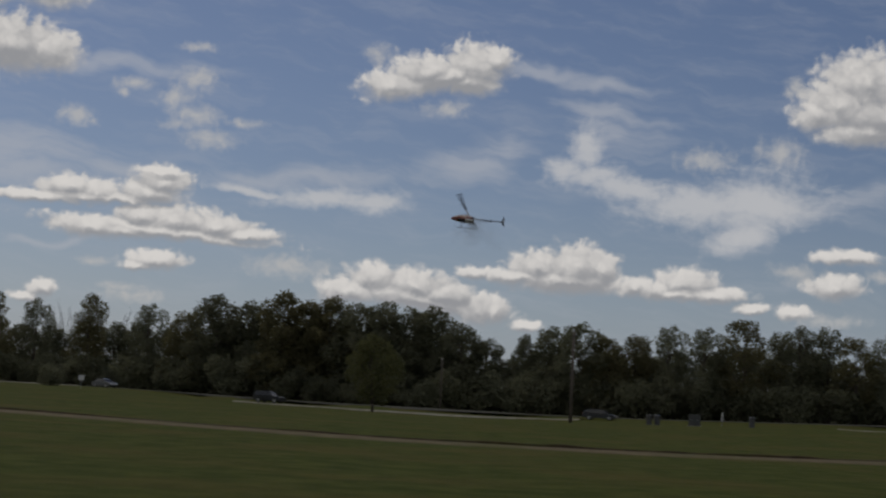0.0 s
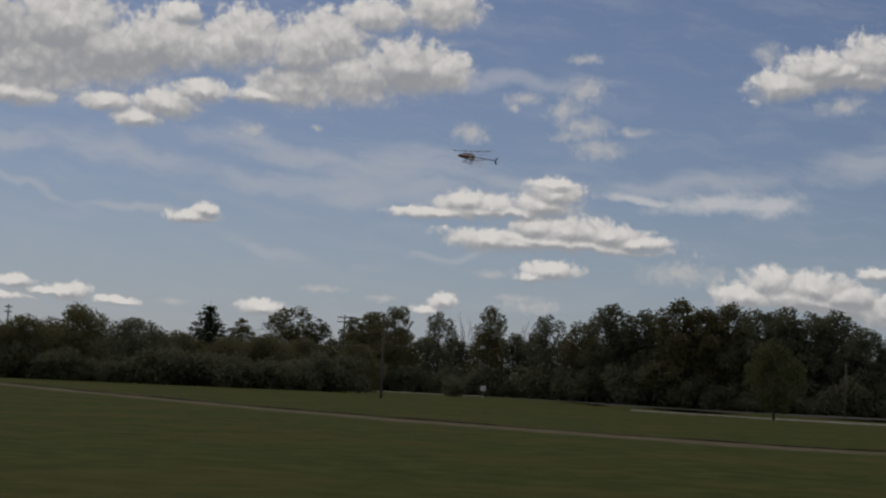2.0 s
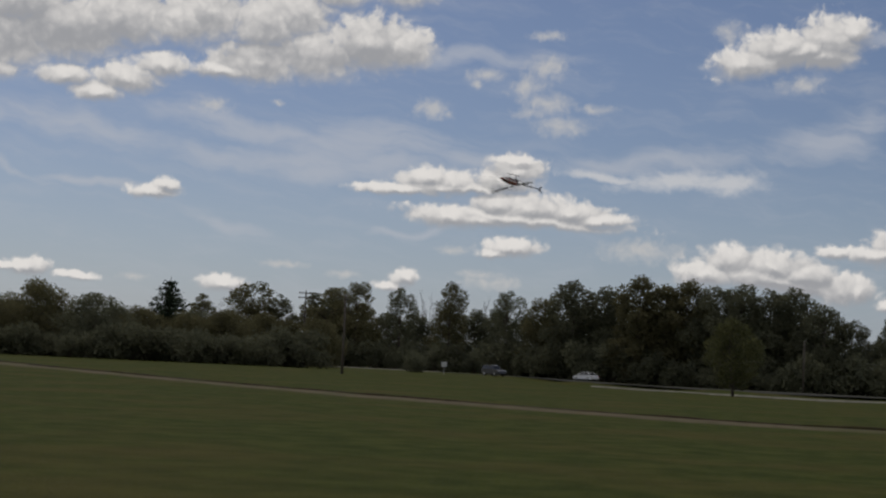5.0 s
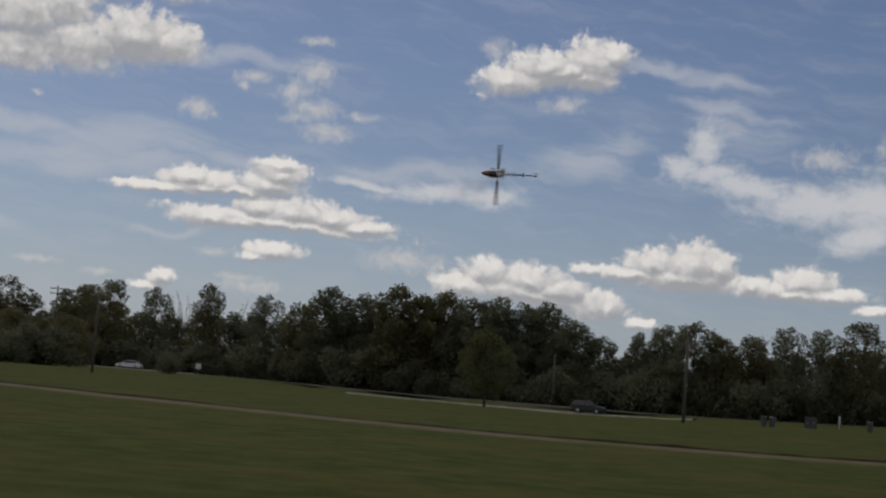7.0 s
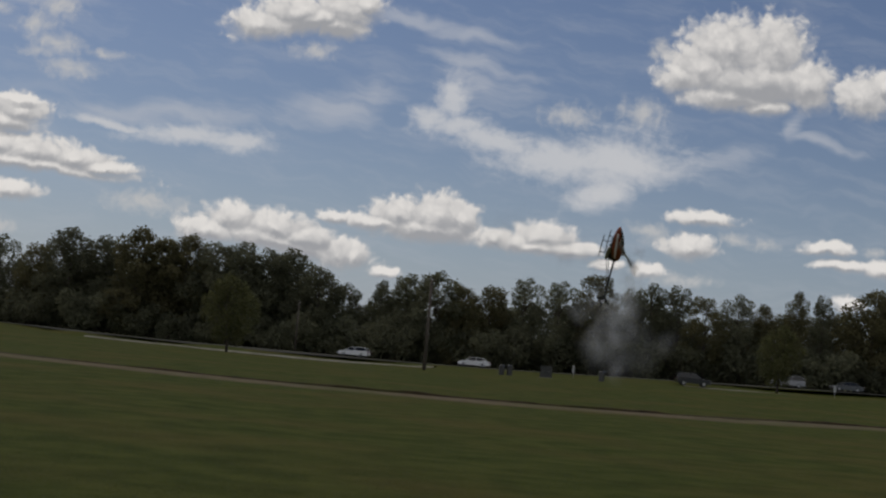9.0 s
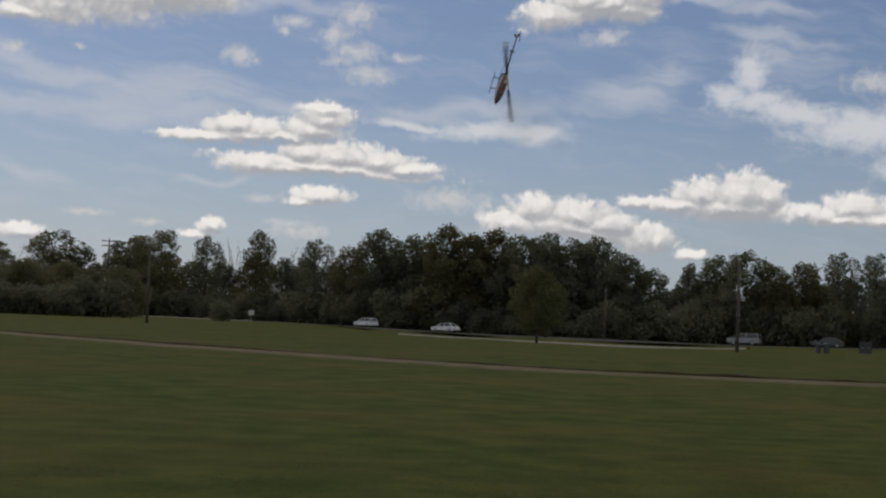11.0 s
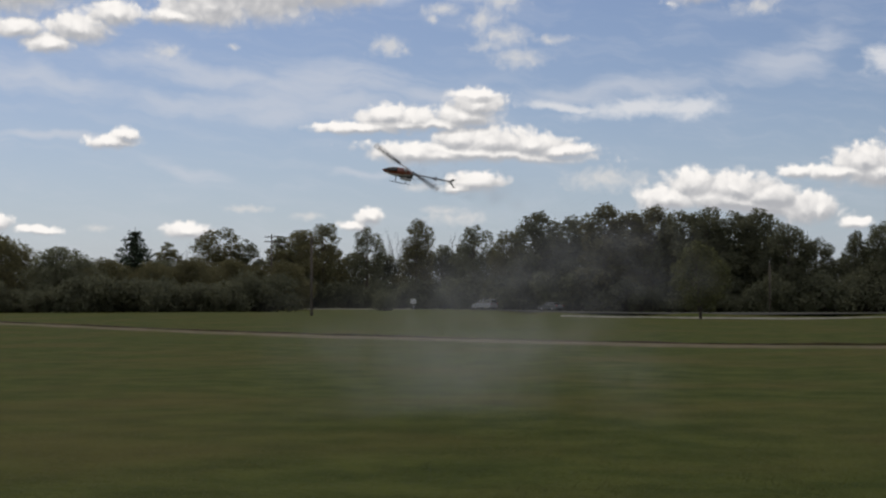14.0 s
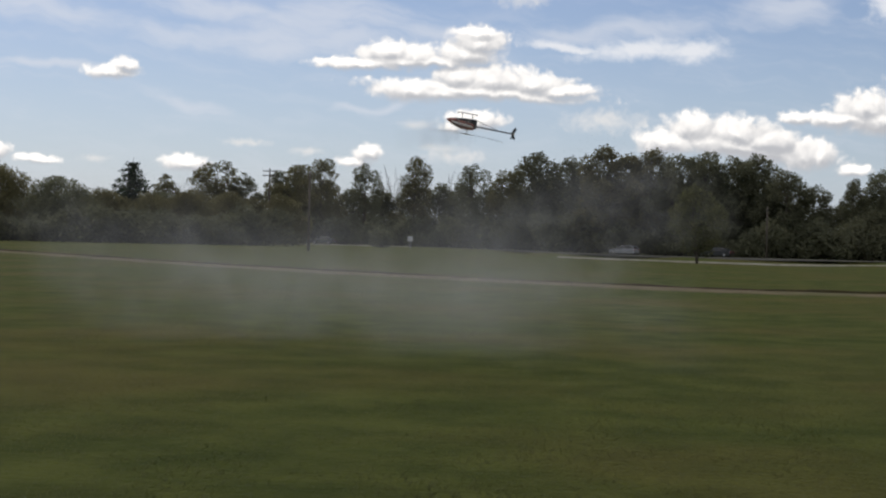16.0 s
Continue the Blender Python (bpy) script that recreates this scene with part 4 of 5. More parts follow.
def drive(car, t0, az0, t1, az1):
    """Rows that carry a car along its carriageway at an even speed, by its azimuths at two times."""
    lane_line = near_line if az1 > az0 else road_line
    bearings = [math.degrees(math.atan2(p.x, p.y)) for p in lane_line]
    s0, s1 = (float(np.interp(az, bearings, ROAD_S)) for az in (az0, az1))
    speed = (s1 - s0) / (t1 - t0)
    hurry = 1.4 if t0 < 9 else 0.88  # not all keep their speed
    rows = []
    for k in range(33):
        t = k * 0.5
        p, d = road_at(s0 + speed * (t - t0) * (hurry if t < t0 else 1.0))
        way = 1 if speed > 0 else -1
        side = Vector((-d.y, d.x)) * (-12.0 if way > 0 else 1.75)
        x, y = p.x + side.x, p.y + side.y
        paved = any(a < math.degrees(math.atan2(x, y)) < b for a, b in NEAR_STRETCHES)
        lane = (0.22 if paved else 0.03) if way > 0 else 0.05 + 0.04 * (0.5 + 1.75 / 7.4) + 0.02
        rows.append((t, pose(x, y, ground_z(x, y) + lane, 0, 0, math.degrees(math.atan2(d.y, d.x)) + (0 if way > 0 else 180))))
    walk(car, rows)


CARS = [  # style, paint, label, then twice the seconds and the azimuth at that time
    ("sedan", PAINT_GREY, "dark grey sedan driving on the road", 0.0, -12.35, 0.5, -9.07),
    ("suv", PAINT_DARK, "black sport utility vehicle driving on the road", 0.0, -6.26, 0.5, -3.29),
    ("wagon", PAINT_DARK, "black station wagon driving on the road", 0.0, 6.25, 1.0, 12.9),
    ("sedan", PAINT_WHITE, "white sedan driving on the road", 6.0, -12.24, 7.5, -17.75),
    ("suv", PAINT_DARK, "black sport utility vehicle driving on the road", 6.0, -4.34, 9.0, 15.25),
    ("wagon", PAINT_WHITE, "white hatchback driving on the road", 9.0, 2.30, 12.5, -16.39),
    ("sedan", PAINT_WHITE, "white sedan driving on the road", 9.0, 6.94, 12.5, -12.73),
    ("suv", PAINT_SILVER, "silver sport utility vehicle driving on the road", 9.0, 18.85, 14.0, -10.75),
    ("sedan", PAINT_GREY, "dark grey sedan driving on the road", 9.0, 20.97, 14.0, -8.28),
    ("wagon", PAINT_SILVER, "silver station wagon driving on the road", 15.5, -2.42, 16.0, -5.30),
    ("sedan", PAINT_DARK, "black sedan driving on the road", 15.5, 0.96, 16.0, -1.75),
]
cars = [(build_car(style, paint, label), t0, az0, t1, az1) for style, paint, label, t0, az0, t1, az1 in CARS]

# ---- model helicopter ----


def ellipse_ring(x, zc, hy, hz, n=20, power=1.0):
    return [(x, hy * math.cos(k * math.tau / n), zc + hz * math.sin(k * math.tau / n)) for k in range(n)]


def build_helicopter():
    """A large model helicopter: nose along +x, rotor mast along +z."""
    heli = thing("model_helicopter", Matrix(), "orange and black radio-controlled model helicopter flying aerobatics", "model helicopter")
    shell = [(0.43, -0.035, 0.008, 0.008), (0.40, -0.032, 0.028, 0.030), (0.33, -0.022, 0.058, 0.062), (0.24, -0.008, 0.080, 0.090), (0.14, 0.004, 0.088, 0.108),
             (0.04, 0.012, 0.085, 0.112), (-0.06, 0.020, 0.072, 0.100), (-0.14, 0.030, 0.052, 0.078), (-0.18, 0.036, 0.03, 0.05)]
    canopy = soft(part("canopy", loft([ellipse_ring(*s) for s in shell]), CANOPY_ORANGE, heli, "glossy orange canopy"))
    grown = [(x, z, hy * 1.02 + 0.001, hz * 1.02 + 0.001) for x, z, hy, hz in shell]

    def patch(name, k0, k1, i0, i1, mat, label):
        bm = bmesh.new()
        rows = [[bm.verts.new(p) for p in ellipse_ring(*s)[k0:k1 + 1]] for s in grown[i0:i1 + 1]]
        for r0, r1 in zip(rows, rows[1:]):
            for a, b, c, d in zip(r0, r0[1:], r1[1:], r1):
                bm.faces.new((a, b, c, d))
        bmesh.ops.recalc_face_normals(bm, faces=bm.faces)
        bmesh.ops.solidify(bm, geom=bm.faces[:], thickness=0.002)
        soft(part(name, bm, mat, canopy, label))

    patch("windscreen", 3, 7, 1, 4, CANOPY_BLACK, "black painted windscreen")
    patch("flash", 0, 1, 2, 7, CANOPY_WHITE, "pale side flash")
    patch("flash", 9, 10, 2, 7, CANOPY_WHITE, "pale side flash")
    patch("belly_panel", 12, 18, 3, 8, CANOPY_BLACK, "black belly panel")
    for side in (-1, 1):
        part("side_frame", box(-0.21, 0.08, side * 0.038 - 0.003, side * 0.038 + 0.003, -0.115, 0.07, bevel=0.002), CARBON, heli, "black carbon side frame")
    engine = part("engine", box(-0.10, 0.04, -0.04, 0.04, -0.11, -0.02, bevel=0.01), ALLOY, heli, "bare metal engine")
    for k in range(4):
        part("cooling_fin", box(-0.09, 0.03, -0.055, 0.055, -0.105 + k * 0.02, -0.099 + k * 0.02), ALLOY, engine)
    soft(part("muffler", tube([(-0.20, 0.075, -0.10), (-0.17, 0.075, -0.10), (0.02, 0.075, -0.09), (0.05, 0.07, -0.08)], [0.018, 0.03, 0.03, 0.015], 12), ALLOY, heli, "silver exhaust muffler"))
    soft(part("fuel_tank", tube([(-0.16, 0, -0.085), (-0.04, 0, -0.085)], [0.036, 0.036], 14), PLASTIC_WHITE, heli, "white plastic fuel tank"))
    soft(part("tail_boom", tube([(-0.16, 0, 0.02), (-0.99, 0, 0.035)], [0.0155, 0.0145], 12), CARBON, heli, "black tail boom"))
    for side in (-1, 1):
        part("boom_strut", tube([(-0.22, side * 0.045, -0.10), (-0.68, side * 0.016, 0.022)], 0.005, 6), CARBON, heli)
    part("stabiliser", box(-0.69, -0.66, -0.055, 0.055, 0.018, 0.023, bevel=0.002), CARBON, heli, "horizontal tail fin")
    fin = bmesh.new()
    verts = [fin.verts.new(p) for p in ((-0.95, 0.0, 0.03), (-1.02, 0.0, 0.15), (-1.065, 0.0, 0.15), (-1.015, 0.0, 0.03), (-1.05, 0.0, -0.10), (-1.015, 0.0, -0.10))]
    fin.faces.new(verts)
    bmesh.ops.solidify(fin, geom=fin.faces[:], thickness=0.004)
    part("tail_fin", fin, CARBON, heli, "vertical tail fin")
    soft(part("tail_gearbox", tube([(-1.01, -0.03, 0.035), (-1.01, 0.05, 0.035)], [0.022, 0.018], 10), ALLOY, heli))
    tail_rotor = part("tail_rotor", tube([(0, -0.015, 0), (0, 0.015, 0)], [0.014, 0.014], 10), ALLOY, heli, "tail rotor hub")
    tail_rotor.matrix_basis = pose(-1.01, 0.065, 0.035)
    for s in (-1, 1):
        part("tail_blade", box(-0.013, 0.013, -0.002, 0.002, s * 0.02 if s > 0 else -0.125, s * 0.125 if s > 0 else -0.02, bevel=0.001), BLADE_BLACK, tail_rotor, "black tail rotor blade")
    for side in (-1, 1):
        part("skid", tube([(0.23, side * 0.115, -0.205), (0.20, side * 0.115, -0.222), (-0.17, side * 0.115, -0.222), (-0.20, side * 0.115, -0.215)], 0.0075, 8), PLASTIC_WHITE if side < -2 else CARBON, heli, "landing skid tube")
    for x in (0.12, -0.10):
        part("skid_strut", tube([(x, -0.115, -0.22), (x, -0.095, -0.17), (x, -0.04, -0.115), (x, 0.04, -0.115), (x, 0.095, -0.17), (x, 0.115, -0.22)], 0.0085, 8), CARBON, heli, "arched landing strut")
    soft(part("mast", tube([(-0.03, 0, 0.05), (-0.03, 0, 0.205)], 0.008, 10), ALLOY, heli, "steel rotor mast"))
    soft(part("swashplate", tube([(-0.03, 0, 0.125), (-0.03, 0, 0.14)], [0.035, 0.035], 16), ALLOY, heli))
    rotor = part("main_rotor", box(-0.05, 0.05, -0.016, 0.016, -0.012, 0.012, bevel=0.005), ALLOY, heli, "rotor head")
    rotor.matrix_basis = pose(-0.03, 0, 0.21)
    rotor.scale = (1.19, 1.12, 1.05)
    for s in (-1, 1):
        grip = part("blade_grip", box(0.05 if s > 0 else -0.13, 0.13 if s > 0 else -0.05, -0.013, 0.013, -0.009, 0.009, bevel=0.004), ALLOY, rotor)
        bm = bmesh.new()
        rings = []
        for i in range(9):
            u = i / 8
            x = s * (0.11 + 0.56 * u)
            rise = 0.035 * u * u
            c = 0.030 if u > 0.05 else 0.018
            rings.append([(x, y, rise + z) for y, z in ((-c, 0.0), (-c * 0.3, 0.004), (c * 0.6, 0.004), (c, 0.0), (c * 0.6, -0.003), (-c * 0.3, -0.003))])
        bm = loft(rings)
        part("rotor_blade", bm, BLADE_BLACK, rotor, "long black rotor blade")
        tip = [[(s * (0.60 + 0.068 * i), y * 1.03, 0.0275 + 0.008 * i + z * 1.2) for y, z in ((-0.030, 0.0), (-0.010, 0.004), (0.018, 0.004), (0.030, 0.0), (0.018, -0.003), (-0.010, -0.003))] for i in (0, 1)]
        part("blade_tip", loft(tip), BLADE_TIP, grip, "pale blade tip")
    heli.scale = (0.88, 0.88, 0.88)
    return heli, rotor, tail_rotor


helicopter, main_rotor, tail_rotor = build_helicopter()

# ---- exhaust smoke ----


def smoke_mesh(name, seed, count, spread, size, mat, sway=0.0):
    """Smoke as a loose heap of soft-edged scraps that thin out towards their rims."""
    rng = random.Random(seed)
    verts, faces, dens = [], [], []
    for _ in range(count):
        p = Vector([rng.gauss(0, s) for s in spread])
        p.x += sway * math.sin(p.z * 4.0 + seed)
        q = Vector((rng.gauss(0, 0.45), -1, rng.gauss(0, 0.45))).to_track_quat("Z", "Y")
        s = size * rng.uniform(0.6, 1.5)
        i = len(verts)
        verts.append(p)
        dens.append(1.0)
        for k in range(10):
            a = k * math.tau / 10
            verts.append(p + q @ Vector((math.cos(a), math.sin(a), 0.15 * math.sin(3 * a))) * s * rng.uniform(0.8, 1.2))
            dens.append(0.0)
            faces.append((i, i + 1 + k, i + 1 + (k + 1) % 10))
    me = bpy.data.meshes.new(name)
    me.from_pydata(verts, [], faces)
    me.attributes.new("cover", "FLOAT", "POINT").data.foreach_set("value", dens)
    me.materials.append(mat)
    return me


SMOKE_MESHES = {
    "wisp": [smoke_mesh("wisp", k, 13, (0.05, 0.05, 0.24), 0.15, SMOKE_THICK, 0.07) for k in (3, 5)],
    "puff": [smoke_mesh("puff", k, 13, (0.26, 0.26, 0.22), 0.36, SMOKE_LOOSE) for k in (8, 9)],
    "haze": [smoke_mesh("haze", k, 18, (1.7, 0.8, 0.5), 1.35, SMOKE_THIN) for k in (12, 13)],
    "trail": [smoke_mesh("trail", 15, 7, (0.14, 0.10, 0.10), 0.2, SMOKE_FAINT)],
}
SMOKE_ROWS = [  # kind, seconds at which it is let out, place, size, lean in degrees
    ("wisp", 8.85, 4.6, 21.5, 2.9, 1, 25), ("wisp", 8.9, 4.8, 21.8, 2.5, 1.2, 20), ("puff", 8.9, 4.4, 22.0, 2.4, 0.8, 0),
    ("puff", 9, 4.9, 22.0, 2.0, 0.8, 0), ("haze", 9.1, 5.3, 21.9, 1.6, 0.42, 0), ("wisp", 9.3, 4.0, 19.6, 2.8, 1, -35),
    ("wisp", 9.32, 4.4, 19.5, 2.4, 1.1, -35), ("wisp", 9.35, 4.9, 19.9, 2.0, 1.2, -40), ("puff", 9.35, 5.3, 19.8, 1.6, 0.7, 0),
    ("puff", 9.4, 5.5, 19.7, 1.1, 0.9, 0), ("puff", 9.4, 5.8, 19.6, 0.5, 0.9, 0), ("haze", 9.4, 5.5, 19.2, 0.9, 0.35, 0),
    ("puff", 9.6, 3.5, 19.6, 3.5, 0.5, 0), ("puff", 9.85, 1.4, 20.8, 3.7, 0.45, 0), ("haze", 11.2, -5.3, 20.3, 0.9, 0.75, 0),
    ("haze", 11.6, -4.0, 19.5, 0.9, 0.6, 0), ("puff", 12.4, -3.4, 33.8, 3.6, 0.8, 0), ("puff", 12.56, -3.5, 33.8, 2.6, 1.1, 0),
    ("haze", 12.6, -3.1, 33.9, 2.2, 0.45, 0), ("wisp", 12.72, -3.4, 32.8, 3.1, 1.2, 5), ("wisp", 12.75, -3.4, 32.8, 2.6, 1.3, -8),
    ("wisp", 12.8, -3.3, 32.8, 2.1, 1.3, 10), ("puff", 13.1, -4.5, 30.6, 2.7, 1.1, 0), ("puff", 13.22, -4.2, 29.7, 1.8, 1, 0),
    ("puff", 13.25, -4.5, 29.7, 0.9, 1.1, 0), ("puff", 13.2, -4.5, 28.6, 0.3, 1.2, 0), ("wisp", 13.15, -4.6, 30.6, 3.3, 1.5, 8),
    ("haze", 13.2, -3.5, 31.8, 2.7, 0.55, 0), ("haze", 13.4, -4.5, 21.5, 0.9, 0.75, 0), ("haze", 13.5, -5.4, 29.5, 1.9, 0.6, 0),
    ("wisp", 14.35, -7.5, 24.9, 2.6, 1.1, 6), ("wisp", 14.4, -7.5, 24.9, 2.2, 1.2, 10), ("wisp", 14.42, -7.3, 24.9, 1.8, 1.1, 30),
    ("wisp", 14.72, -7.5, 24.9, 2.8, 1, 40), ("wisp", 14.75, -7.9, 24.8, 2.3, 1.1, 40), ("wisp", 14.8, -8.1, 24.2, 1.9, 1.1, 35),
    ("haze", 14.9, -7.9, 22.7, 0.9, 0.5, 0), ("haze", 15.1, -9.9, 23.0, 0.9, 0.85, 0), ("haze", 15.2, -8.5, 21.4, 0.9, 0.85, 0),
    ("haze", 15.25, -8.2, 24.7, 0.9, 0.85, 0), ("haze", 15, -6.9, 23.0, 0.9, 0.7, 0), ("haze", 14.6, -5.0, 23.4, 0.9, 0.7, 0),
    ("haze", 15.3, -13.1, 27.0, 1.7, 0.5, 0)
]
smoke_things = []
for n, (kind, t0, x, y, z, size, lean) in enumerate(SMOKE_ROWS):
    meshes = SMOKE_MESHES[kind]
    ob = new("smoke_" + kind, meshes[n % len(meshes)])
    ob.scale = (size, size, size)
    words = {"wisp": "thin pale grey wisp of exhaust smoke hanging in the air", "puff": "loose pale grey puff of exhaust smoke hanging in the air",
             "haze": "wide thin haze of grey exhaust smoke over the grass"}[kind]
    tagged(ob, label=words, category="smoke", group="exhaust smoke", kind="stuff")
    smoke_things.append((ob, t0, x, y, z, lean))
trails = []
for n, late in enumerate((0.07, 0.2, 0.36)):
    ob = tagged(new("smoke_trail", SMOKE_MESHES["trail"][0]), label="faint grey exhaust smoke trailing the model helicopter", category="smoke", group="exhaust smoke", kind="stuff")
    ob.scale = (1 + n * 0.35,) * 3
    trails.append((ob, late))


# ---- near grass ----


def near_grass():
    """Blades of mown grass over the ground nearest to the viewer."""
    rng = np.random.default_rng(4)
    n = 90000
    az = np.radians(rng.uniform(-38, 38, n))
    r = 5.5 + 26.0 * rng.beta(1.2, 2.6, n)
    x, y = r * np.sin(az), r * np.cos(az)
    clump = 0.5 + 0.5 * np.sin(x * 2.1 + np.sin(y * 1.3) * 2) * np.sin(y * 1.7 + np.sin(x * 0.9) * 2)
    h = (0.010 + 0.016 * clump) * rng.uniform(0.6, 1.4, n)
    w = rng.uniform(0.004, 0.009, n)
    a = rng.uniform(-1.2, 1.2, n)
    lx, ly = rng.normal(0, 0.02, n), np.abs(rng.normal(0, 0.03, n))
    verts = np.empty((n, 3, 3))
    verts[:, 0] = np.stack([x - w * np.cos(a), y - w * np.sin(a), np.full(n, -0.01)], 1)
    verts[:, 1] = np.stack([x + w * np.cos(a), y + w * np.sin(a), np.full(n, -0.01)], 1)
    verts[:, 2] = np.stack([x + lx, y + ly, h], 1)
    me = bpy.data.meshes.new("grass")
    me.from_pydata(verts.reshape(-1, 3).tolist(), [], np.arange(3 * n).reshape(n, 3).tolist())
    me.normals_split_custom_set_from_vertices(np.tile((0.0, 0.0, 1.0), (3 * n, 1)).tolist())  # lit like the sward, not blade by blade
    me.materials.append(BLADE)
    return tagged(new("grass", me), label="short mown dull green grass blades", category="grass", kind="stuff")


near_grass()


# ---- motions ----

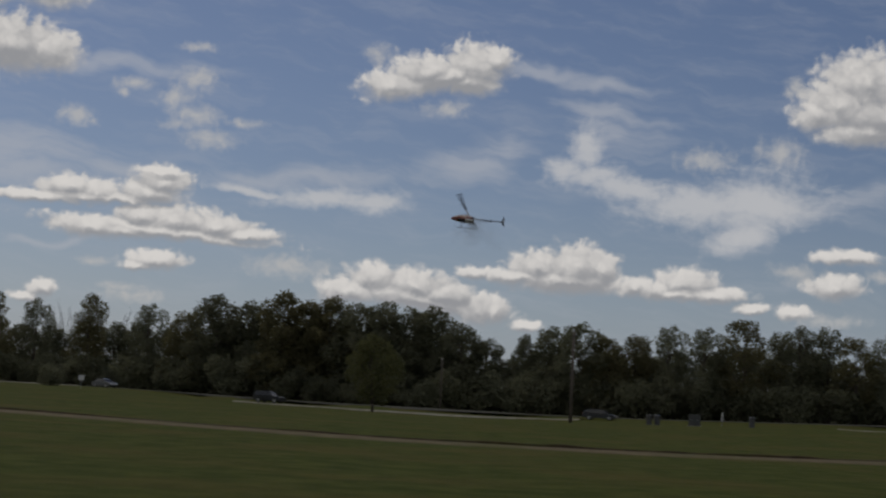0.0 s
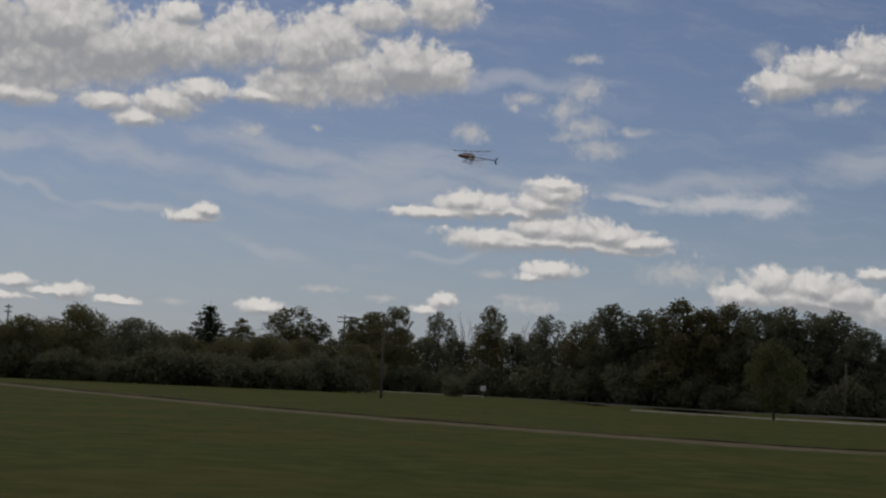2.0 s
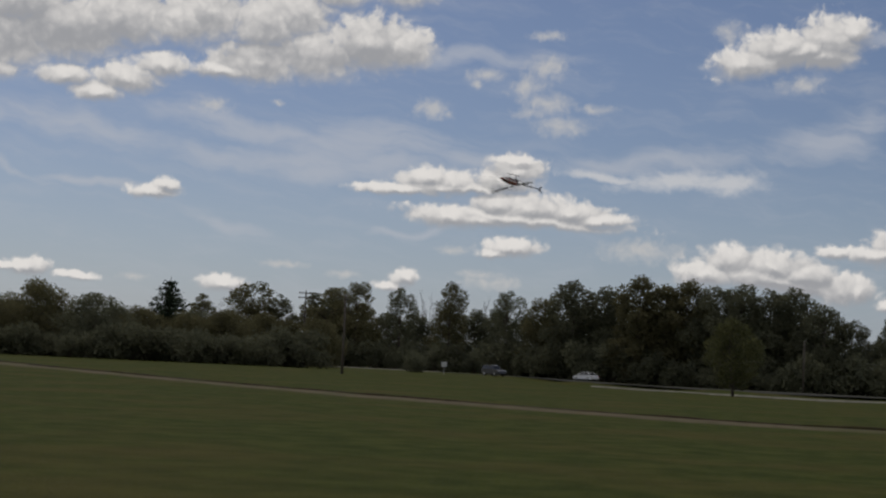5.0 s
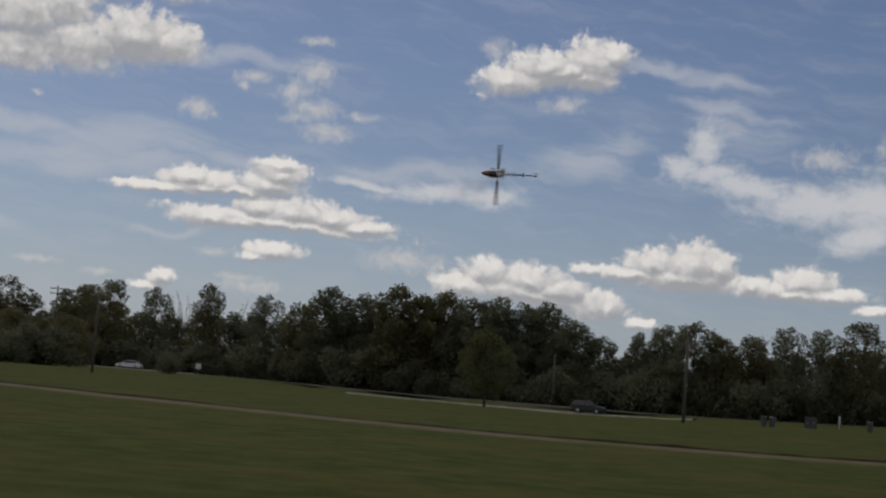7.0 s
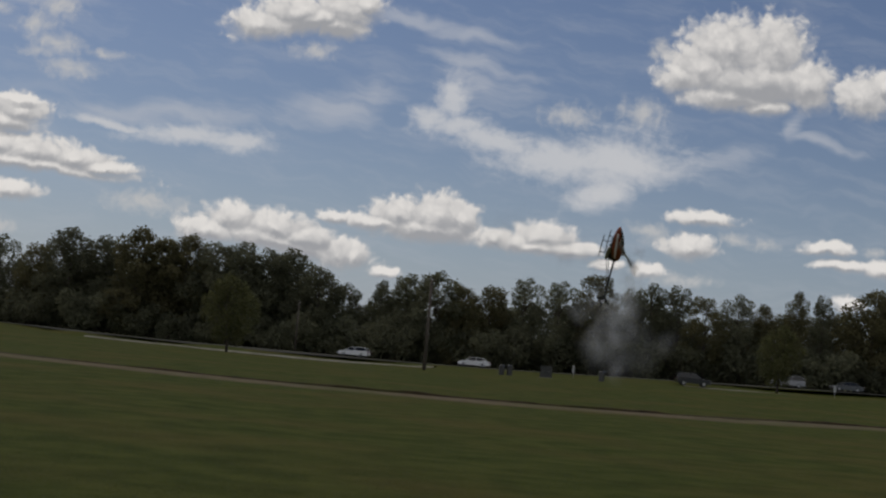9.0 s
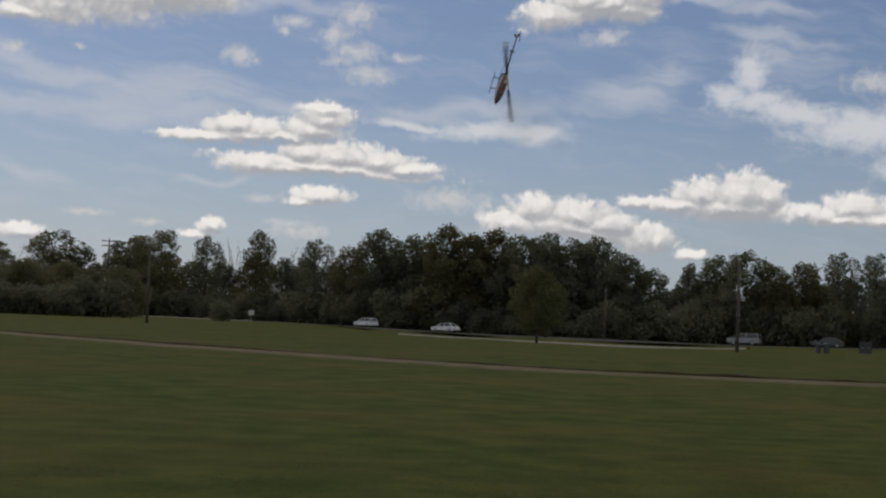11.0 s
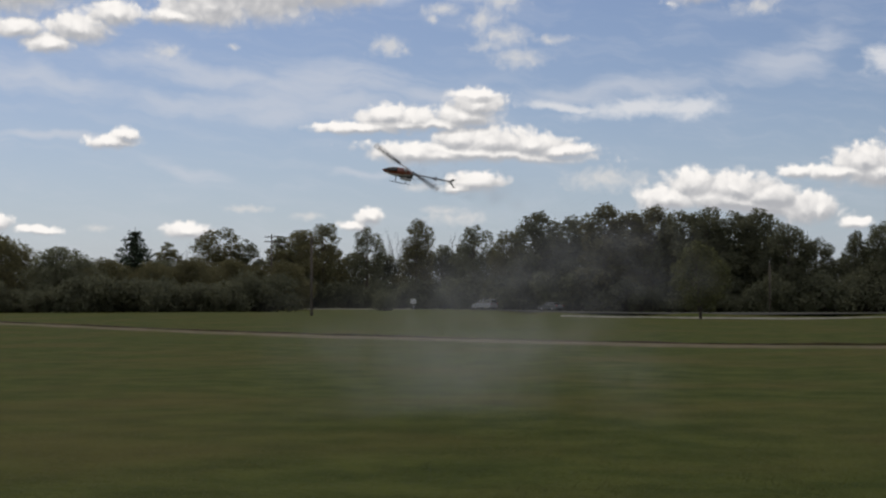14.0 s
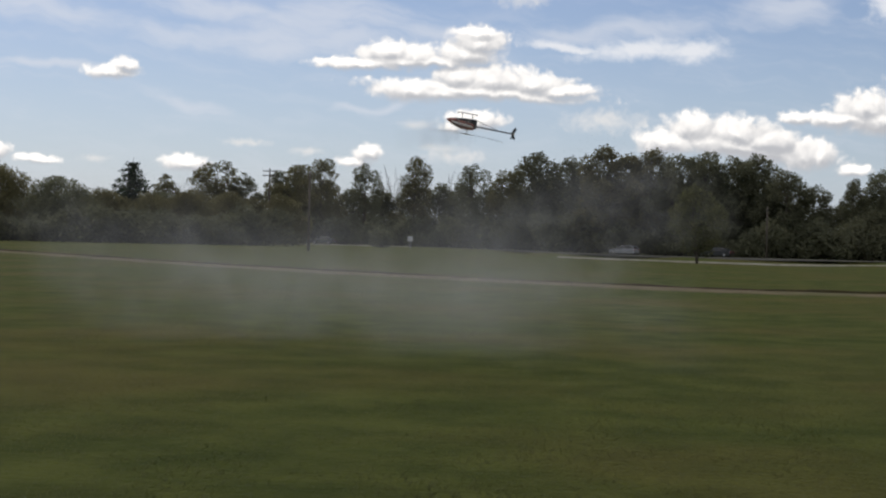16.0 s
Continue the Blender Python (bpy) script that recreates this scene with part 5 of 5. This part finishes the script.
HELICOPTER_ROWS = [  # seconds, place in metres, turn in degrees
    (0, 0.52, 35.74, 5.90, 33, -3, -175), (0.1, -0.42, 36.68, 6.45, -12, -3, -173), (0.2, -1.14, 37.59, 7.02, -79, -3, -172),
    (0.3, -2.03, 38.50, 7.47, -134, -3, -171), (0.4, -2.86, 39.41, 7.81, -169, -3, -169), (0.5, -3.65, 40.33, 8.02, 168, -3, -168),
    (0.6, -4.43, 41.23, 8.28, 136, -3, -167), (0.7, -5.02, 41.15, 8.33, 80, -3, -167), (0.8, -5.65, 42.05, 8.59, 41, -3, -166),
    (0.9, -6.20, 43.03, 8.40, 23, -3, -165), (1, -6.86, 42.94, 8.34, 4, -3, -165), (1.1, -7.66, 43.77, 8.72, -24, -3, -164),
    (1.2, -8.43, 44.63, 8.88, -79, -3, -163), (1.3, -9.44, 44.44, 8.79, -117, -3, -162), (1.4, -10.24, 45.28, 8.96, -115, -3, -161),
    (1.5, -10.80, 45.13, 9.07, -123, -3, -160), (1.6, -11.31, 46.00, 9.33, 177, -3, -160), (1.7, -11.37, 45.99, 9.32, 102, -3, -160),
    (1.8, -11.43, 46.01, 9.13, 56, -4, -160), (1.9, -11.64, 47.00, 9.11, 26, -4, -160), (2, -11.79, 46.96, 9.13, 6, -8, -159),
    (2.1, -12.12, 46.88, 9.13, -29, -8, -158), (2.2, -12.92, 47.69, 9.25, -75, -8, -158), (2.3, -13.44, 47.57, 9.12, -114, -8, -157),
    (2.4, -14.21, 48.41, 9.06, -131, -7, -157), (2.5, -14.63, 48.30, 8.95, -136, -8, -156), (2.6, -14.76, 48.25, 8.98, -140, -7, -156),
    (2.7, -14.91, 48.22, 8.91, -150, -8, -156), (2.8, -14.86, 49.32, 8.74, 167, -9, -156), (2.9, -14.62, 49.44, 8.42, 127, -9, -156),
    (3, -14.28, 49.57, 8.14, 86, -11, -157), (3.1, -14.00, 48.66, 7.72, 58, -14, -156), (3.2, -13.30, 47.82, 7.59, 24, -14, -157),
    (3.4, -12.78, 47.46, 7.73, -37, -11, -158), (3.6, -12.26, 47.10, 7.82, -97, -11, -158), (3.8, -11.73, 46.73, 7.87, -155, -11, -159),
    (4, -11.21, 46.37, 7.88, 146, -11, -159), (4.2, -10.69, 46.01, 7.84, 86, -11, -160), (4.4, -10.16, 45.64, 7.76, 28, -11, -160),
    (4.6, -9.64, 45.28, 7.63, -31, -11, -161), (4.8, -9.12, 44.91, 7.47, -91, -11, -161), (5, -8.59, 44.55, 7.26, -149, -11, -162),
    (5.2, -8.07, 44.19, 7.00, 152, -11, -162), (5.3, -7.81, 44.00, 6.86, 123, -0, -164), (5.4, -7.44, 43.05, 6.84, 103, -0, -164),
    (5.5, -7.07, 42.09, 6.80, 78, 1, -165), (5.6, -6.69, 41.16, 6.59, 41, 1, -165), (5.7, -6.41, 41.22, 6.49, 4, 1, -166),
    (5.8, -5.94, 40.30, 6.28, 16, 1, -166), (5.9, -5.59, 40.35, 6.22, 22, 1, -167), (6, -5.26, 39.39, 6.19, -4, 2, -167),
    (6.1, -4.99, 39.40, 6.34, -31, 2, -167), (6.2, -4.68, 39.41, 6.56, -62, 2, -168), (6.3, -4.14, 38.46, 6.58, -92, 2, -168),
    (6.4, -3.76, 38.48, 6.72, -117, 2, -169), (6.5, -3.36, 38.50, 6.83, -133, 2, -170), (6.6, -2.78, 37.53, 6.87, -146, 1, -170),
    (6.7, -2.38, 36.55, 6.81, -158, 1, -171), (6.8, -2.02, 35.58, 6.72, -176, 2, -171), (6.9, -1.68, 34.59, 6.67, 162, 2, -172),
    (7, -1.48, 34.11, 6.53, 87, 2, -172), (7.1, -1.24, 33.64, 6.35, 42, -12, -170), (7.2, -0.94, 32.68, 6.11, 3, -28, -167),
    (7.3, -0.54, 31.70, 5.94, -61, -47, -153), (7.4, -0.11, 30.71, 5.82, -93, -61, -138), (7.5, 0.31, 29.70, 5.84, -128, -69, -128),
    (7.6, 0.64, 29.70, 5.80, -140, -73, -104), (7.7, 1.06, 29.68, 5.80, -165, -74, -62), (7.8, 1.45, 29.67, 5.77, -147, -75, -65),
    (7.9, 1.74, 29.66, 5.72, -137, -75, -71), (8, 2.17, 30.14, 5.73, -133, -76, -78), (8.1, 2.33, 30.15, 5.54, -106, -76, -109),
    (8.2, 2.40, 30.18, 5.32, -89, -74, -132), (8.3, 2.42, 30.20, 5.10, -83, -67, -152), (8.4, 2.48, 29.72, 4.84, -83, -62, -160),
    (8.5, 2.91, 29.69, 4.74, -75, -66, -157), (8.6, 3.30, 27.66, 4.44, -90, -77, -121), (8.7, 3.76, 25.61, 4.03, -135, -72, -77),
    (8.8, 4.10, 23.56, 3.68, -140, -66, -71), (8.9, 4.41, 22.49, 3.50, -132, -58, -81), (9, 4.56, 21.45, 3.34, -130, -53, -86),
    (9.1, 4.53, 20.43, 3.34, -130, -55, -84), (9.2, 4.43, 19.44, 3.21, -137, -56, -75), (9.3, 4.30, 18.96, 3.15, -149, -53, -63),
    (9.4, 3.91, 18.54, 3.07, -179, -28, -42), (9.5, 3.50, 18.61, 3.10, -157, 24, -57), (9.55, 3.22, 18.41, 3.07, -128, 50, -94),
    (9.6, 2.94, 18.21, 3.05, -154, 85, -174), (9.7, 2.29, 17.80, 3.04, -154, 58, 179), (9.8, 1.60, 18.36, 3.17, -152, 50, 178),
    (9.9, 1.03, 19.09, 3.36, -128, 53, 179), (10, 0.43, 19.90, 3.54, -110, 56, -179), (10.2, -1.00, 21.38, 3.62, -125, 67, -175),
    (10.45, -1.26, 22.85, 4.55, -124, 68, -176), (10.7, -1.52, 24.32, 5.25, -123, 71, -176), (10.95, -1.78, 25.79, 5.73, -121, 75, -177),
    (11.2, -2.04, 27.26, 5.98, -118, 79, -178), (11.45, -2.30, 28.74, 6.01, -114, 83, -178), (11.7, -2.55, 30.21, 5.81, -105, 87, -172),
    (11.95, -2.81, 31.68, 5.38, -2, 89, -71), (12.15, -3.02, 32.85, 4.87, 44, 88, -26), (12.3, -3.18, 33.74, 4.39, 47, 88, -23),
    (12.4, -3.17, 33.77, 3.93, 164, 65, 91), (12.5, -3.17, 33.80, 3.43, 171, 44, 94), (12.6, -3.16, 33.82, 3.08, 172, 21, 91),
    (12.7, -3.08, 32.82, 3.17, 172, -3, 92), (12.8, -3.15, 32.81, 3.27, 167, -18, 93), (12.9, -3.21, 32.29, 3.35, 158, -34, 93),
    (13, -3.40, 31.77, 3.36, 145, -52, 94), (13.1, -3.46, 30.75, 3.45, 137, -75, 75), (13.2, -3.64, 29.71, 3.59, -155, -69, -42),
    (13.3, -3.67, 27.68, 3.72, 169, -36, -10), (13.4, -4.11, 27.60, 3.90, 164, 6, 0), (13.5, -4.58, 28.02, 4.04, 114, 51, -3),
    (13.6, -5.14, 28.43, 4.09, -102, 85, -159), (13.7, -5.18, 26.39, 4.01, -124, 52, -166), (13.8, -5.39, 25.33, 3.93, -129, 25, -164),
    (13.9, -5.96, 26.22, 4.05, -133, 1, -161), (14, -6.31, 26.15, 3.93, -65, -11, -160), (14.1, -6.70, 26.07, 3.69, -65, -27, -157),
    (14.2, -6.97, 25.51, 3.36, -47, -30, -152), (14.3, -7.16, 24.95, 3.02, -30, -23, -133), (14.4, -7.31, 24.92, 2.78, -5, -12, -95),
    (14.5, -7.40, 24.91, 2.57, -4, 11, -46), (14.6, -7.53, 25.38, 2.71, -6, 2, -85), (14.7, -7.60, 25.88, 2.91, -15, -3, -118),
    (14.8, -7.60, 25.86, 3.13, -11, -5, -133), (14.9, -7.49, 25.88, 3.33, -16, -8, -145), (15, -7.31, 25.71, 3.51, -20, -11, -157),
    (15.1, -7.14, 25.74, 3.73, -51, -15, -160), (15.2, -6.90, 25.79, 3.94, -90, -17, -164), (15.3, -6.68, 26.05, 4.01, -124, -15, -164),
    (15.4, -6.50, 26.10, 3.97, -139, -15, -165), (15.5, -6.35, 26.14, 3.94, -150, -15, -165), (15.6, -6.22, 26.48, 3.91, -159, -13, -166),
    (15.7, -6.08, 26.72, 3.87, -170, -11, -166), (15.8, -5.78, 26.89, 3.84, -177, -10, -167), (15.9, -5.59, 27.14, 3.82, 178, -10, -168),
    (16, -5.39, 27.39, 3.78, 174, -9, -168)
]
ROTOR_PHASES = [(0, 64), (0.5, 178), (1, 412), (1.5, 658), (2, 868), (2.5, 1004), (3, 1202), (5.5, 2092), (6, 2332), (6.5, 2444), (7, 2612), (7.5, 2764), (8, 2996), (8.5, 3172), (9, 3286), (9.5, 3416), (10, 3652), (12.5, 4570), (13, 4794), (13.5, 5026), (14, 5192), (14.5, 5386), (15, 5566), (15.5, 5698), (16, 5938)]


def motions():
    walk(helicopter, [(t, pose(x, y, z, rx, ry, rz)) for t, x, y, z, rx, ry, rz in HELICOPTER_ROWS])
    spin, total = [], ROTOR_PHASES[0][1]
    for (t0, a0), (t1, a1) in zip(ROTOR_PHASES, ROTOR_PHASES[1:]):
        n = round((t1 - t0) * FPS)
        turn = a1 - a0 + 180 * round((76 * n - (a1 - a0)) / 180)  # a little under a quarter turn each thirtieth of a second
        spin += [(t0 + k / FPS, total + turn * k / n) for k in range(n)]
        total += turn
    spin.append((16.0, total))
    walk(main_rotor, [(t, pose(-0.03, 0, 0.21, 0, 0, a)) for t, a in spin])
    walk(tail_rotor, [(k * 0.1, pose(-1.01, 0.065, 0.035, 0, 71 * k, 0)) for k in range(161)])
    for car, *when in cars:
        drive(car, *when)
    for ob, t0, x, y, z, lean in smoke_things:
        # each piece waits below until it is let out, then drifts slowly on the breeze
        drift = 1.3 if t0 < 9.25 else -0.7 if t0 < 9.5 and not ob.name.startswith("smoke_haze") else 0.22
        settle = 0.0 if ob.name.startswith("smoke_haze") else 7.0  # the downwash presses it to the ground
        wait = 0.12 if 14.3 < t0 < 14.5 else 0.9 if 9.25 < t0 < 9.34 else 0.25
        rest = pose(x, y, -9.0, 0, lean, 0)
        rows = [(0.0, rest)] + [(t0 - k / 30, rest) for k in (6, 4, 2, 1)]
        rows += [(t, pose(x + drift * (t - t0), y - 0.1 * (t - t0), z - settle * max(0.0, t - t0 - wait), 0, lean, 0))
                 for t in (t0, t0 + 1 / 30, t0 + 0.1, t0 + 0.2, t0 + 0.5, t0 + 0.8, t0 + 1.2, t0 + 1.8, t0 + 2.6, 16.0) if t <= 16.0]
        walk(ob, rows)
    for ob, late in trails:
        rows = []
        for t, x, y, z, *turn in HELICOPTER_ROWS:
            if t + late <= 16.0:
                rows.append((t + late, pose(x + 0.6 * late, y - 0.2, z - 0.12 - 0.5 * late)))
        walk(ob, [(0.0, rows[0][1])] + rows)



motions()
